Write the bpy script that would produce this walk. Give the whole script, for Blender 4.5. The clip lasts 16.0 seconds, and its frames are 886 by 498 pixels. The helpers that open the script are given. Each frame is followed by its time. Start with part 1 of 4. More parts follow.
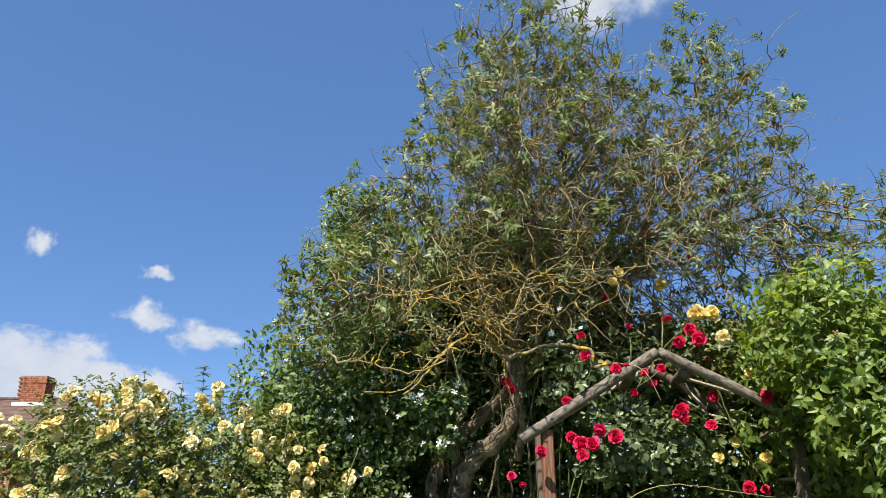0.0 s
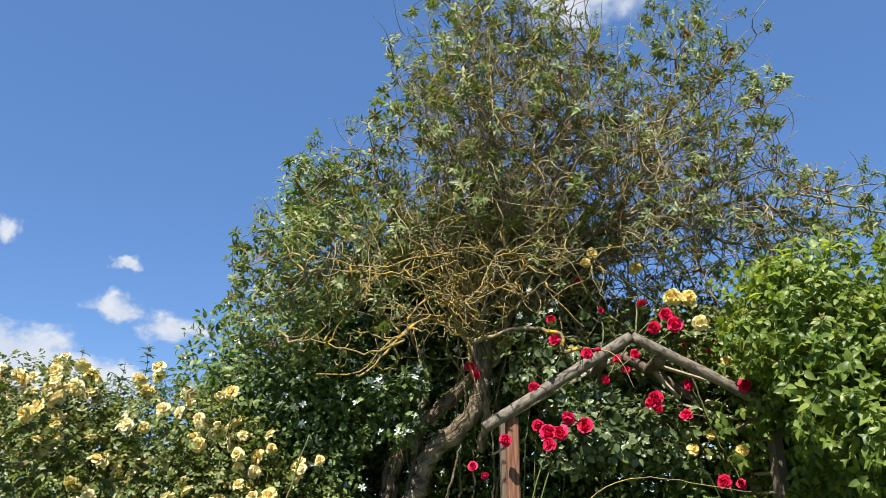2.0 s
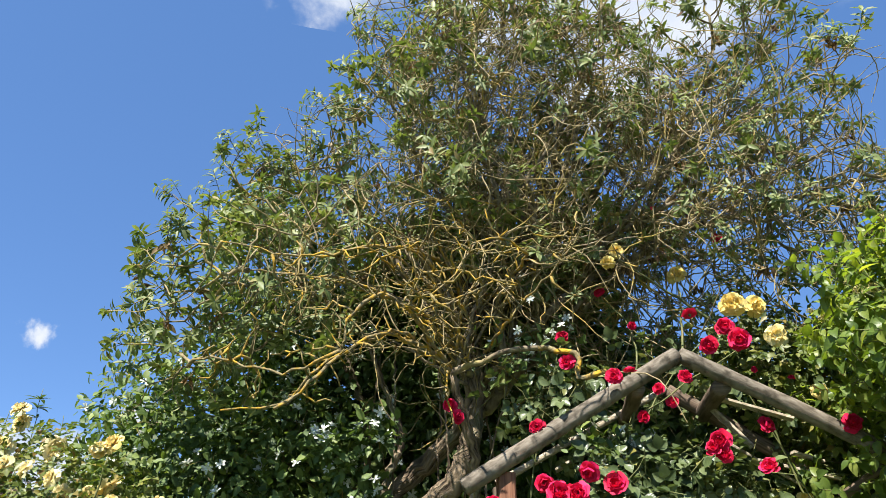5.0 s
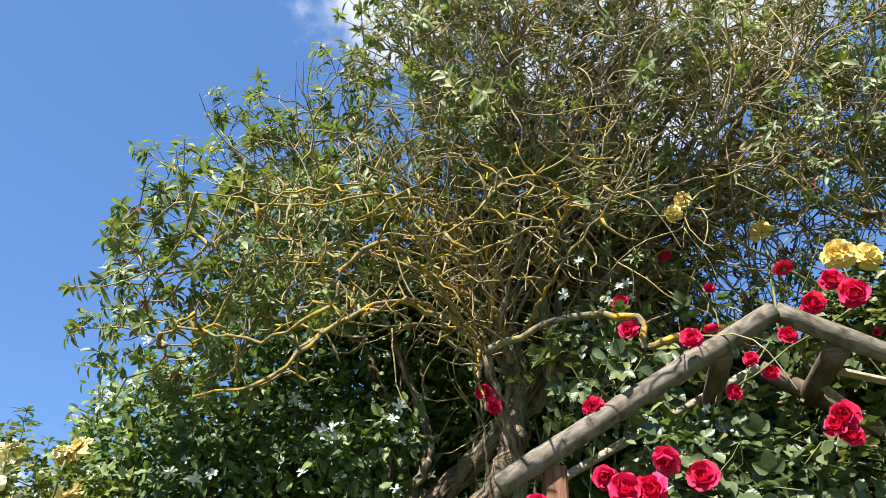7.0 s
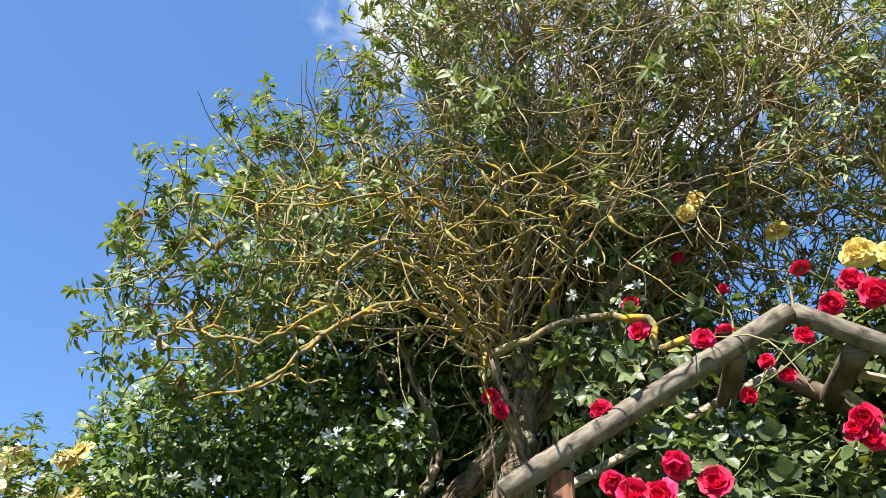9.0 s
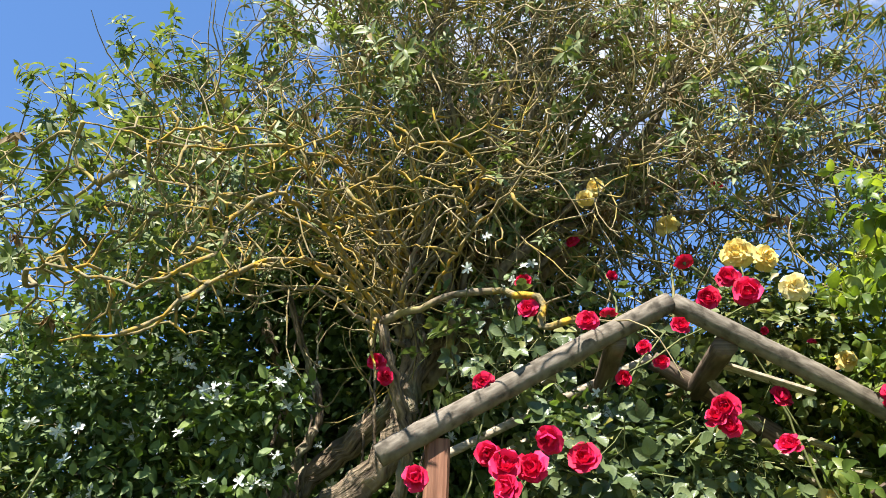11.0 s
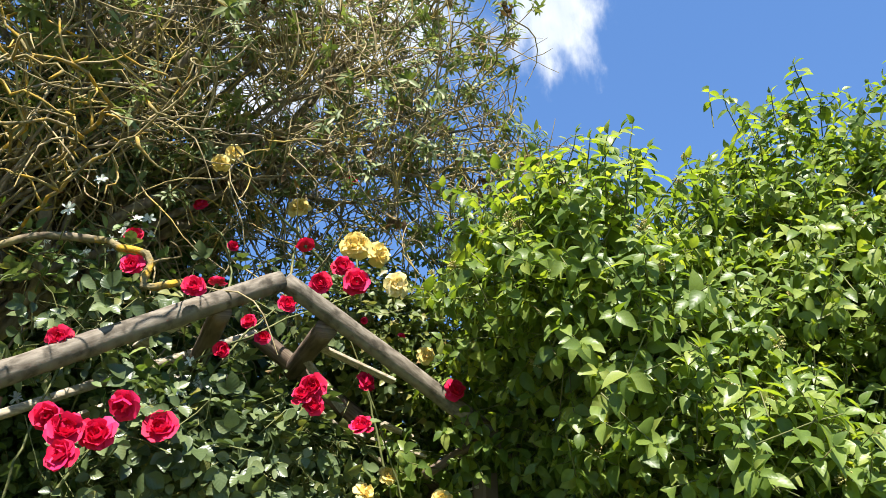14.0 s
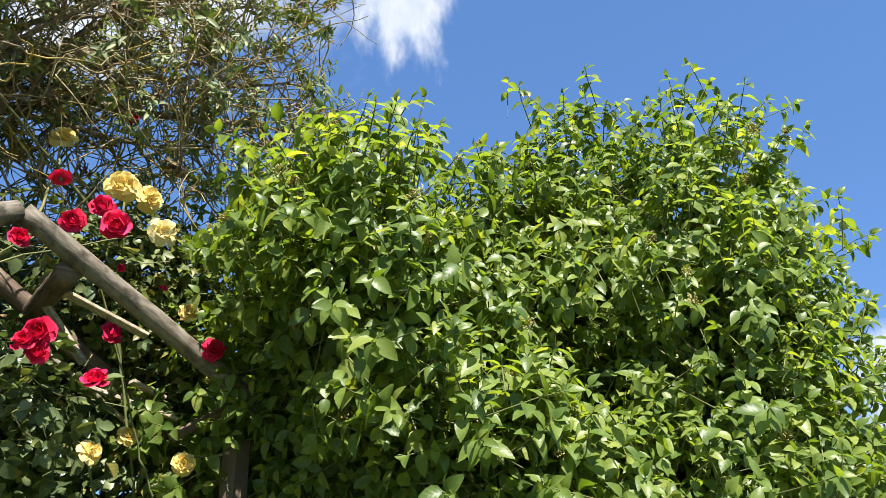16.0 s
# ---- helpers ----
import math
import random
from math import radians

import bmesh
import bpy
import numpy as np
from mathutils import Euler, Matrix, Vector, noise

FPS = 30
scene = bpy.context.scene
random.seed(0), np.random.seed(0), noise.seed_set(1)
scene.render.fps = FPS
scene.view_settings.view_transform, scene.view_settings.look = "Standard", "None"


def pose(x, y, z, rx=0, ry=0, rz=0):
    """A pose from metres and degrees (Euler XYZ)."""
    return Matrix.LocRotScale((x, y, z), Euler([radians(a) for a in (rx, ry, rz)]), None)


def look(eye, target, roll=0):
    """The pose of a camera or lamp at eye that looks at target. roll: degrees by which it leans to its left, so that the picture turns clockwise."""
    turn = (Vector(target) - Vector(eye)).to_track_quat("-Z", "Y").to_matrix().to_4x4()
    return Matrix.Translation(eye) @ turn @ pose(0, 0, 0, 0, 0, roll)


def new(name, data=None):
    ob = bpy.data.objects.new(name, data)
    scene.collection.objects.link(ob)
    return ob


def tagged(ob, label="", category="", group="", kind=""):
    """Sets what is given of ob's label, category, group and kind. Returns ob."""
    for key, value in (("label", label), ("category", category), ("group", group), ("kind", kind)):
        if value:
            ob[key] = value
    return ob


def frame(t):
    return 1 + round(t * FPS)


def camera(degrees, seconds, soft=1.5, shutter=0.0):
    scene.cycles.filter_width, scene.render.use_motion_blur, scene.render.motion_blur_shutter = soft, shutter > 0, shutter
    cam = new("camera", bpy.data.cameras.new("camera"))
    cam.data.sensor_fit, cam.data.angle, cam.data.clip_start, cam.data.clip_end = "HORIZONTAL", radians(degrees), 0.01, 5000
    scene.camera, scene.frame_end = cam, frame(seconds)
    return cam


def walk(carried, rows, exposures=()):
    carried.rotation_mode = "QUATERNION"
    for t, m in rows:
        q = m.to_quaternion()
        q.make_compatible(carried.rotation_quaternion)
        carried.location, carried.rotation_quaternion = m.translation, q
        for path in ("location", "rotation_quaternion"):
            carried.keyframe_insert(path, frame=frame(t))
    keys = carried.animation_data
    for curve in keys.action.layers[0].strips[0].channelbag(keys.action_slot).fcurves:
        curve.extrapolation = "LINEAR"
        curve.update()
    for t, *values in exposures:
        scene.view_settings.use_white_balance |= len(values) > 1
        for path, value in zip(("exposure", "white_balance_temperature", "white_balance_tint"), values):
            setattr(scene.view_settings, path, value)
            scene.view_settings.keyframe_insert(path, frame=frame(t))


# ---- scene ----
cam = camera(63.3, 16.0, soft=0.75)
PATH = [
    (0, (-0.136, -0.929, 1.618), (-0.03, 0.958, 2.273), -0.1),
    (0.5, (-0.139, -0.921, 1.618), (-0.021, 0.967, 2.267), -0.0),
    (1, (-0.131, -0.904, 1.614), (0.003, 0.986, 2.254), 0.2),
    (1.5, (-0.076, -0.837, 1.607), (0.071, 1.054, 2.24), 0.5),
    (2, (-0.054, -0.615, 1.593), (0.125, 1.269, 2.24), 0.5),
    (2.5, (-0.04, -0.437, 1.594), (0.17, 1.436, 2.264), 0.4),
    (3, (0.041, -0.26, 1.562), (0.27, 1.597, 2.269), 0.3),
    (3.2, (0.084, -0.169, 1.578), (0.314, 1.681, 2.301), 0.3),
    (5.3, (0.359, 0.716, 1.535), (0.419, 2.491, 2.455), 0.6),
    (5.5, (0.389, 0.783, 1.536), (0.427, 2.554, 2.464), 0.6),
    (6, (0.435, 0.924, 1.521), (0.423, 2.681, 2.476), 0.7),
    (6.5, (0.443, 1.11, 1.514), (0.4, 2.849, 2.501), 0.8),
    (7, (0.455, 1.248, 1.501), (0.39, 2.972, 2.514), 0.8),
    (7.5, (0.486, 1.293, 1.497), (0.397, 3.002, 2.532), 1.0),
    (8, (0.501, 1.299, 1.496), (0.386, 2.998, 2.546), 1.3),
    (8.2, (0.504, 1.298, 1.496), (0.378, 2.995, 2.548), 1.5),
    (10.3, (0.501, 1.338, 1.498), (0.466, 3.072, 2.494), 2.6),
    (10.5, (0.504, 1.337, 1.494), (0.512, 3.074, 2.485), 2.7),
    (11, (0.516, 1.344, 1.494), (0.668, 3.082, 2.473), 2.6),
    (11.5, (0.51, 1.346, 1.494), (0.844, 3.063, 2.464), 1.9),
    (12, (0.51, 1.345, 1.495), (1.026, 3.02, 2.459), 1.1),
    (12.5, (0.515, 1.352, 1.495), (1.196, 2.969, 2.456), 0.2),
    (13, (0.532, 1.344, 1.493), (1.353, 2.897, 2.449), -0.6),
    (13.5, (0.56, 1.339, 1.494), (1.504, 2.828, 2.438), -1.3),
    (14, (0.586, 1.348, 1.489), (1.643, 2.766, 2.422), -1.9),
    (14.5, (0.617, 1.349, 1.481), (1.78, 2.692, 2.4), -2.4),
    (15, (0.654, 1.334, 1.476), (1.913, 2.599, 2.377), -2.6),
    (15.5, (0.689, 1.321, 1.468), (2.037, 2.502, 2.356), -2.7),
    (16, (0.733, 1.308, 1.465), (2.161, 2.407, 2.334), -2.5),
]
walk(cam, [(t, look(eye, target, roll)) for t, eye, target, roll in PATH],
     exposures=[(0, 1.12), (3, 1.26), (5.5, 1.45), (11, 1.7), (13.5, 1.66), (15, 1.61), (16, 1.5)])

# ---- light ----
SUN_EL, SUN_AZ = radians(55), radians(213)      # azimuth clockwise from +y
world = bpy.data.worlds.new("sky")
scene.world = world
world.use_nodes = True
wn = world.node_tree
sky = wn.nodes.new("ShaderNodeTexSky")
sky.sky_type, sky.sun_disc = "NISHITA", False
sky.sun_elevation, sky.sun_rotation = SUN_EL, SUN_AZ
sky.air_density, sky.dust_density, sky.ozone_density, sky.altitude = 0.85, 0.0, 4.5, 1200
tone = wn.nodes.new("ShaderNodeHueSaturation")
tone.inputs["Saturation"].default_value = 1.04
wn.links.new(sky.outputs[0], tone.inputs["Color"])
even = wn.nodes.new("ShaderNodeMix")          # a thin even haze over the clear sky
even.data_type = "RGBA"
even.inputs[0].default_value = 0.55
even.inputs[7].default_value = (0.52, 1.22, 2.9, 1)
wn.links.new(tone.outputs[0], even.inputs[6])
wn.links.new(even.outputs[2], wn.nodes["Background"].inputs[0])
wn.nodes["Background"].inputs[1].default_value = 0.093
sun = new("sun", bpy.data.lights.new("sun", "SUN"))
sun.data.energy, sun.data.angle, sun.data.color = 5.0, radians(0.55), (1.0, 0.955, 0.88)
to_sun = Vector((math.sin(SUN_AZ) * math.cos(SUN_EL), math.cos(SUN_AZ) * math.cos(SUN_EL), math.sin(SUN_EL)))
sun.matrix_world = look(to_sun * 50, (0, 0, 0))

# ---- materials ----
RNG = np.random.default_rng(11)


def shader(name):
    m = bpy.data.materials.new(name)
    m.use_nodes = True
    return m, m.node_tree.nodes, m.node_tree.links, m.node_tree.nodes["Principled BSDF"]


def ramp(nodes, stops):
    r = nodes.new("ShaderNodeValToRGB")
    while len(r.color_ramp.elements) < len(stops):
        r.color_ramp.elements.new(0.5)
    for e, (p, c) in zip(r.color_ramp.elements, stops):
        e.position, e.color = p, (*c, 1)
    return r


def noise_node(nodes, links, scale, detail=4, coord="Object", stretch=None):
    tc = nodes.new("ShaderNodeTexCoord")
    n = nodes.new("ShaderNodeTexNoise")
    n.inputs["Scale"].default_value, n.inputs["Detail"].default_value = scale, detail
    out = tc.outputs[coord]
    if stretch:
        mp = nodes.new("ShaderNodeMapping")
        mp.inputs["Scale"].default_value = stretch
        links.new(out, mp.inputs[0])
        out = mp.outputs[0]
    links.new(out, n.inputs["Vector"])
    return n


def bump(nodes, links, height, strength, distance, bsdf):
    b = nodes.new("ShaderNodeBump")
    b.inputs["Strength"].default_value, b.inputs["Distance"].default_value = strength, distance
    links.new(height, b.inputs["Height"])
    links.new(b.outputs[0], bsdf.inputs["Normal"])


def leaf_material(name, stops, rough=0.5, through_light=0.3, glow_tint=(1.15, 1.25, 0.5), veins=0.0):
    """Leaf: colour differs from leaf to leaf, thin enough to let sun through, pale midrib and arched veins."""
    m, nodes, links, bsdf = shader(name)
    geo, info = nodes.new("ShaderNodeNewGeometry"), nodes.new("ShaderNodeObjectInfo")
    add = nodes.new("ShaderNodeMath"); add.operation = "ADD"
    links.new(geo.outputs["Random Per Island"], add.inputs[0])
    links.new(info.outputs["Random"], add.inputs[1])
    fr = nodes.new("ShaderNodeMath"); fr.operation = "FRACT"
    links.new(add.outputs[0], fr.inputs[0])
    r = ramp(nodes, stops)
    links.new(fr.outputs[0], r.inputs[0])
    n = noise_node(nodes, links, 60, 3)
    mott = nodes.new("ShaderNodeMix"); mott.data_type, mott.blend_type = "RGBA", "MULTIPLY"
    mott.inputs[0].default_value = 0.5
    nr = ramp(nodes, [(0.3, (0.6, 0.62, 0.6)), (0.7, (1.25, 1.2, 1.1))])
    links.new(n.outputs[0], nr.inputs[0])
    links.new(r.outputs[0], mott.inputs[6]); links.new(nr.outputs[0], mott.inputs[7])
    col = mott.outputs[2]
    if veins:
        uv = nodes.new("ShaderNodeUVMap")
        sep = nodes.new("ShaderNodeSeparateXYZ")
        links.new(uv.outputs[0], sep.inputs[0])
        off = nodes.new("ShaderNodeMath"); off.operation = "SUBTRACT"; off.inputs[1].default_value = 0.5
        links.new(sep.outputs[1], off.inputs[0])
        ab = nodes.new("ShaderNodeMath"); ab.operation = "ABSOLUTE"
        links.new(off.outputs[0], ab.inputs[0])
        slope = nodes.new("ShaderNodeMath"); slope.operation = "MULTIPLY_ADD"
        slope.inputs[1].default_value = -0.75
        links.new(ab.outputs[0], slope.inputs[0]); links.new(sep.outputs[0], slope.inputs[2])
        wav = nodes.new("ShaderNodeMath"); wav.operation = "SINE"
        sc = nodes.new("ShaderNodeMath"); sc.operation = "MULTIPLY"; sc.inputs[1].default_value = 30
        links.new(slope.outputs[0], sc.inputs[0]); links.new(sc.outputs[0], wav.inputs[0])
        bump(nodes, links, wav.outputs[0], veins, 0.0012, bsdf)
    links.new(col, bsdf.inputs["Base Color"])
    bsdf.inputs["Roughness"].default_value = rough
    bsdf.inputs["Specular IOR Level"].default_value = 0.4
    tr = nodes.new("ShaderNodeBsdfTranslucent")
    tint = nodes.new("ShaderNodeMix"); tint.data_type, tint.blend_type = "RGBA", "MULTIPLY"
    tint.inputs[0].default_value = 1.0
    tint.inputs[7].default_value = (*glow_tint, 1)
    links.new(col, tint.inputs[6]); links.new(tint.outputs[2], tr.inputs[0])
    mix = nodes.new("ShaderNodeMixShader"); mix.inputs[0].default_value = through_light
    links.new(bsdf.outputs[0], mix.inputs[1]); links.new(tr.outputs[0], mix.inputs[2])
    links.new(mix.outputs[0], nodes["Material Output"].inputs[0])
    return m


def petal_material(name, stops, through_light=0.3):
    m, nodes, links, bsdf = shader(name)
    info, geo = nodes.new("ShaderNodeObjectInfo"), nodes.new("ShaderNodeNewGeometry")
    mx = nodes.new("ShaderNodeMath"); mx.operation = "MULTIPLY_ADD"; mx.inputs[1].default_value = 0.35
    links.new(geo.outputs["Random Per Island"], mx.inputs[0])
    sc = nodes.new("ShaderNodeMath"); sc.operation = "MULTIPLY"; sc.inputs[1].default_value = 0.65
    links.new(info.outputs["Random"], sc.inputs[0]); links.new(sc.outputs[0], mx.inputs[2])
    r = ramp(nodes, stops)
    links.new(mx.outputs[0], r.inputs[0])
    links.new(r.outputs[0], bsdf.inputs["Base Color"])
    bsdf.inputs["Roughness"].default_value = 0.6
    bsdf.inputs["Specular IOR Level"].default_value = 0.25
    n = noise_node(nodes, links, 90, 2)
    bump(nodes, links, n.outputs[0], 0.25, 0.002, bsdf)
    tr = nodes.new("ShaderNodeBsdfTranslucent")
    links.new(r.outputs[0], tr.inputs[0])
    mix = nodes.new("ShaderNodeMixShader"); mix.inputs[0].default_value = through_light
    links.new(bsdf.outputs[0], mix.inputs[1]); links.new(tr.outputs[0], mix.inputs[2])
    links.new(mix.outputs[0], nodes["Material Output"].inputs[0])
    return m


def bark_material(name, dark, light, lichen, amount, scale=30, lichen_scale=9, stretch=None, depth=0.006, rough=0.9, coord="Object"):
    """Fissured bark or weathered wood, with lichen in patches."""
    m, nodes, links, bsdf = shader(name)
    n = noise_node(nodes, links, scale, 6, coord, stretch)
    r = ramp(nodes, [(0.32, dark), (0.68, light)])
    links.new(n.outputs[0], r.inputs[0])
    big = noise_node(nodes, links, lichen_scale, 5)
    lo = ramp(nodes, [(max(0.0, 0.59 - amount), (0, 0, 0)), (0.76 - amount, (1, 1, 1))])
    links.new(big.outputs[0], lo.inputs[0])
    mix = nodes.new("ShaderNodeMix"); mix.data_type = "RGBA"
    links.new(lo.outputs[0], mix.inputs[0]); links.new(r.outputs[0], mix.inputs[6])
    lc = noise_node(nodes, links, 45, 3)
    lr = ramp(nodes, [(0.3, tuple(c * 0.55 for c in lichen)), (0.7, lichen)])
    links.new(lc.outputs[0], lr.inputs[0])
    links.new(lr.outputs[0], mix.inputs[7])
    links.new(mix.outputs[2], bsdf.inputs["Base Color"])
    bsdf.inputs["Roughness"].default_value = rough
    bsdf.inputs["Specular IOR Level"].default_value = 0.2
    bump(nodes, links, n.outputs[0], 0.8, depth, bsdf)
    return m


M = {}
M["willow_leaf"] = leaf_material("grey green narrow leaf", [(0.0, (0.075, 0.11, 0.03)), (0.35, (0.14, 0.18, 0.055)), (0.75, (0.205, 0.24, 0.09)), (0.93, (0.27, 0.295, 0.13)), (1.0, (0.21, 0.15, 0.05))], 0.52, 0.32)
M["dead_leaf"] = leaf_material("withered leaf", [(0.0, (0.09, 0.05, 0.02)), (1.0, (0.22, 0.15, 0.06))], 0.7, 0.25, (1.1, 0.9, 0.5))
M["dogwood_leaf"] = leaf_material("bright oval leaf", [(0.0, (0.08, 0.135, 0.028)), (0.4, (0.148, 0.22, 0.047)), (0.8, (0.215, 0.285, 0.064)), (1.0, (0.31, 0.36, 0.09))], 0.40, 0.52, (1.4, 1.35, 0.34), veins=0.07)
M["rose_leaf"] = leaf_material("dull rose leaf", [(0.0, (0.05, 0.075, 0.03)), (0.5, (0.10, 0.135, 0.055)), (0.9, (0.165, 0.20, 0.09)), (1.0, (0.24, 0.22, 0.06))], 0.33, 0.26, veins=0.12)
M["yellow_rose_leaf"] = leaf_material("olive rose leaf", [(0.0, (0.06, 0.09, 0.016)), (0.5, (0.115, 0.15, 0.03)), (0.9, (0.19, 0.20, 0.045)), (1.0, (0.20, 0.12, 0.04))], 0.46, 0.32)
M["shrub_leaf"] = leaf_material("dark shrub leaf", [(0.0, (0.05, 0.085, 0.022)), (0.5, (0.095, 0.15, 0.04)), (0.85, (0.15, 0.215, 0.055)), (1.0, (0.22, 0.27, 0.075))], 0.56, 0.32, veins=0.06)
M["buddleja_leaf"] = leaf_material("blue green lance leaf", [(0.0, (0.05, 0.085, 0.045)), (1.0, (0.11, 0.165, 0.09))], 0.5, 0.25)
M["red_petal"] = petal_material("red petal", [(0.0, (0.48, 0.006, 0.035)), (0.5, (0.64, 0.010, 0.06)), (0.85, (0.70, 0.02, 0.12)), (1.0, (0.68, 0.04, 0.04))], 0.2)
M["yellow_petal"] = petal_material("pale yellow petal", [(0.0, (0.74, 0.54, 0.14)), (0.25, (0.75, 0.60, 0.23)), (0.6, (0.77, 0.66, 0.33)), (0.9, (0.78, 0.70, 0.44)), (1.0, (0.76, 0.50, 0.27))])
M["strong_yellow"] = petal_material("butter yellow petal", [(0.0, (0.76, 0.55, 0.11)), (1.0, (0.80, 0.66, 0.28))])
M["white_petal"] = petal_material("white petal", [(0.0, (0.62, 0.66, 0.58)), (1.0, (0.76, 0.78, 0.72))])
M["stamen"] = petal_material("ochre stamens", [(0.0, (0.55, 0.34, 0.06)), (1.0, (0.65, 0.45, 0.10))])
M["cyme"] = petal_material("cream flower head", [(0.0, (0.36, 0.32, 0.10)), (0.6, (0.55, 0.48, 0.20)), (1.0, (0.30, 0.20, 0.07))])
M["bark"] = bark_material("fissured bark", (0.026, 0.018, 0.012), (0.31, 0.235, 0.155), (0.22, 0.24, 0.15), 0.02, 34, 7, (0.35, 2.0, 1), 0.04, 0.95, "UV")
M["limb"] = bark_material("grey limb bark", (0.08, 0.06, 0.04), (0.27, 0.22, 0.145), (0.34, 0.28, 0.10), 0.06, 40, 12, (1, 1, 0.5), 0.005)
M["twig"] = bark_material("olive twig bark", (0.10, 0.078, 0.043), (0.29, 0.24, 0.13), (0.40, 0.30, 0.07), 0.08, 25, 5, None, 0.001)
M["dry_twig"] = bark_material("dry tan twig", (0.13, 0.10, 0.05), (0.34, 0.275, 0.15), (0.44, 0.32, 0.07), 0.07, 25, 5, None, 0.001)
M["lichen"] = bark_material("lichened bough", (0.10, 0.085, 0.035), (0.27, 0.21, 0.09), (0.45, 0.275, 0.035), 0.125, 60, 20, None, 0.006)
M["lichen_bough"] = bark_material("bough under yellow lichen", (0.10, 0.08, 0.04), (0.26, 0.21, 0.11), (0.48, 0.285, 0.03), 0.145, 70, 24, None, 0.010)
M["cane"] = bark_material("green rose cane", (0.07, 0.09, 0.03), (0.16, 0.16, 0.06), (0.25, 0.20, 0.09), 0.0, 30, 8, None, 0.001, 0.6)
M["pole"] = bark_material("weathered grey pole", (0.085, 0.068, 0.05), (0.215, 0.185, 0.145), (0.07, 0.058, 0.042), 0.075, 24, 26, (0.8, 2.6, 1), 0.004, 0.85, "UV")
M["post"] = bark_material("red brown stained post", (0.10, 0.042, 0.025), (0.24, 0.115, 0.068), (0.38, 0.25, 0.16), -0.02, 30, 9, (3, 3, 0.2), 0.003, 0.75)
M["slat"] = bark_material("pale weathered slat", (0.22, 0.18, 0.12), (0.45, 0.39, 0.29), (0.2, 0.17, 0.12), 0.0, 40, 9, (1, 3, 3), 0.002)
M["dark_pole"] = bark_material("brown weathered pole", (0.07, 0.05, 0.035), (0.19, 0.14, 0.10), (0.25, 0.22, 0.17), 0.0, 14, 8, (0.5, 8, 1), 0.003, 0.9, "UV")
M["soil"] = bark_material("garden ground", (0.06, 0.085, 0.03), (0.11, 0.14, 0.045), (0.10, 0.075, 0.045), 0.08, 8, 0.5, None, 0.02)
M["brick"] = bark_material("red brown brick", (0.17, 0.06, 0.035), (0.38, 0.145, 0.075), (0.10, 0.06, 0.045), -0.03, 9, 2, None, 0.004)
M["mortar"] = bark_material("mortar", (0.16, 0.12, 0.10), (0.28, 0.22, 0.18), (0.2, 0.15, 0.12), 0.0, 12, 4)
M["tile"] = bark_material("brown roof tile", (0.08, 0.05, 0.042), (0.16, 0.10, 0.08), (0.20, 0.17, 0.13), 0.0, 5, 1.5)
M["lead"] = bark_material("pale flashing", (0.50, 0.50, 0.48), (0.66, 0.66, 0.64), (0.4, 0.4, 0.38), -0.03, 6, 2, None, 0.001, 0.6)
M["white_paint"] = bark_material("white gutter", (0.68, 0.68, 0.66), (0.78, 0.78, 0.76), (0.5, 0.5, 0.48), -0.08, 6, 2, None, 0.001, 0.4)


def cloud_material(name, density, seed, crisp):
    m, nodes, links, bsdf = shader(name)
    nodes.remove(bsdf)
    uv = nodes.new("ShaderNodeUVMap")
    mp = nodes.new("ShaderNodeMapping"); mp.inputs["Location"].default_value = (seed, seed * 1.7, 0)
    mp.inputs["Scale"].default_value = (1.6, 1.0, 1)
    links.new(uv.outputs[0], mp.inputs[0])
    n = nodes.new("ShaderNodeTexNoise")
    n.inputs["Scale"].default_value, n.inputs["Detail"].default_value, n.inputs["Roughness"].default_value = 2.6, 9, 0.56
    links.new(mp.outputs[0], n.inputs["Vector"])
    dist = nodes.new("ShaderNodeVectorMath"); dist.operation = "DISTANCE"
    dist.inputs[1].default_value = (0.5, 0.5, 0)
    links.new(uv.outputs[0], dist.inputs[0])
    fall = nodes.new("ShaderNodeMath"); fall.operation = "MULTIPLY_ADD"
    fall.inputs[1].default_value, fall.inputs[2].default_value = -1.35, density
    links.new(dist.outputs["Value"], fall.inputs[0])
    s = nodes.new("ShaderNodeMath"); s.operation = "ADD"
    links.new(n.outputs[0], s.inputs[0]); links.new(fall.outputs[0], s.inputs[1])
    a = nodes.new("ShaderNodeMapRange"); a.interpolation_type = "SMOOTHSTEP"
    a.inputs["From Min"].default_value, a.inputs["From Max"].default_value = (0.50, 0.68) if crisp else (0.42, 0.80)
    a.inputs["To Max"].default_value = 0.93
    links.new(s.outputs[0], a.inputs["Value"])
    em = nodes.new("ShaderNodeEmission")
    c = ramp(nodes, [(0.35, (0.58, 0.66, 0.80)), (0.75, (0.86, 0.88, 0.92))])
    links.new(n.outputs[0], c.inputs[0]); links.new(c.outputs[0], em.inputs[0])
    em.inputs[1].default_value = 0.45
    tp = nodes.new("ShaderNodeBsdfTransparent")
    mix = nodes.new("ShaderNodeMixShader")
    links.new(a.outputs[0], mix.inputs[0]); links.new(tp.outputs[0], mix.inputs[1]); links.new(em.outputs[0], mix.inputs[2])
    links.new(mix.outputs[0], nodes["Material Output"].inputs[0])
    return m


# ---- mesh helpers ----
def unit(a):
    a = np.asarray(a, float)
    return a / np.maximum(np.linalg.norm(a, axis=-1, keepdims=True), 1e-9)


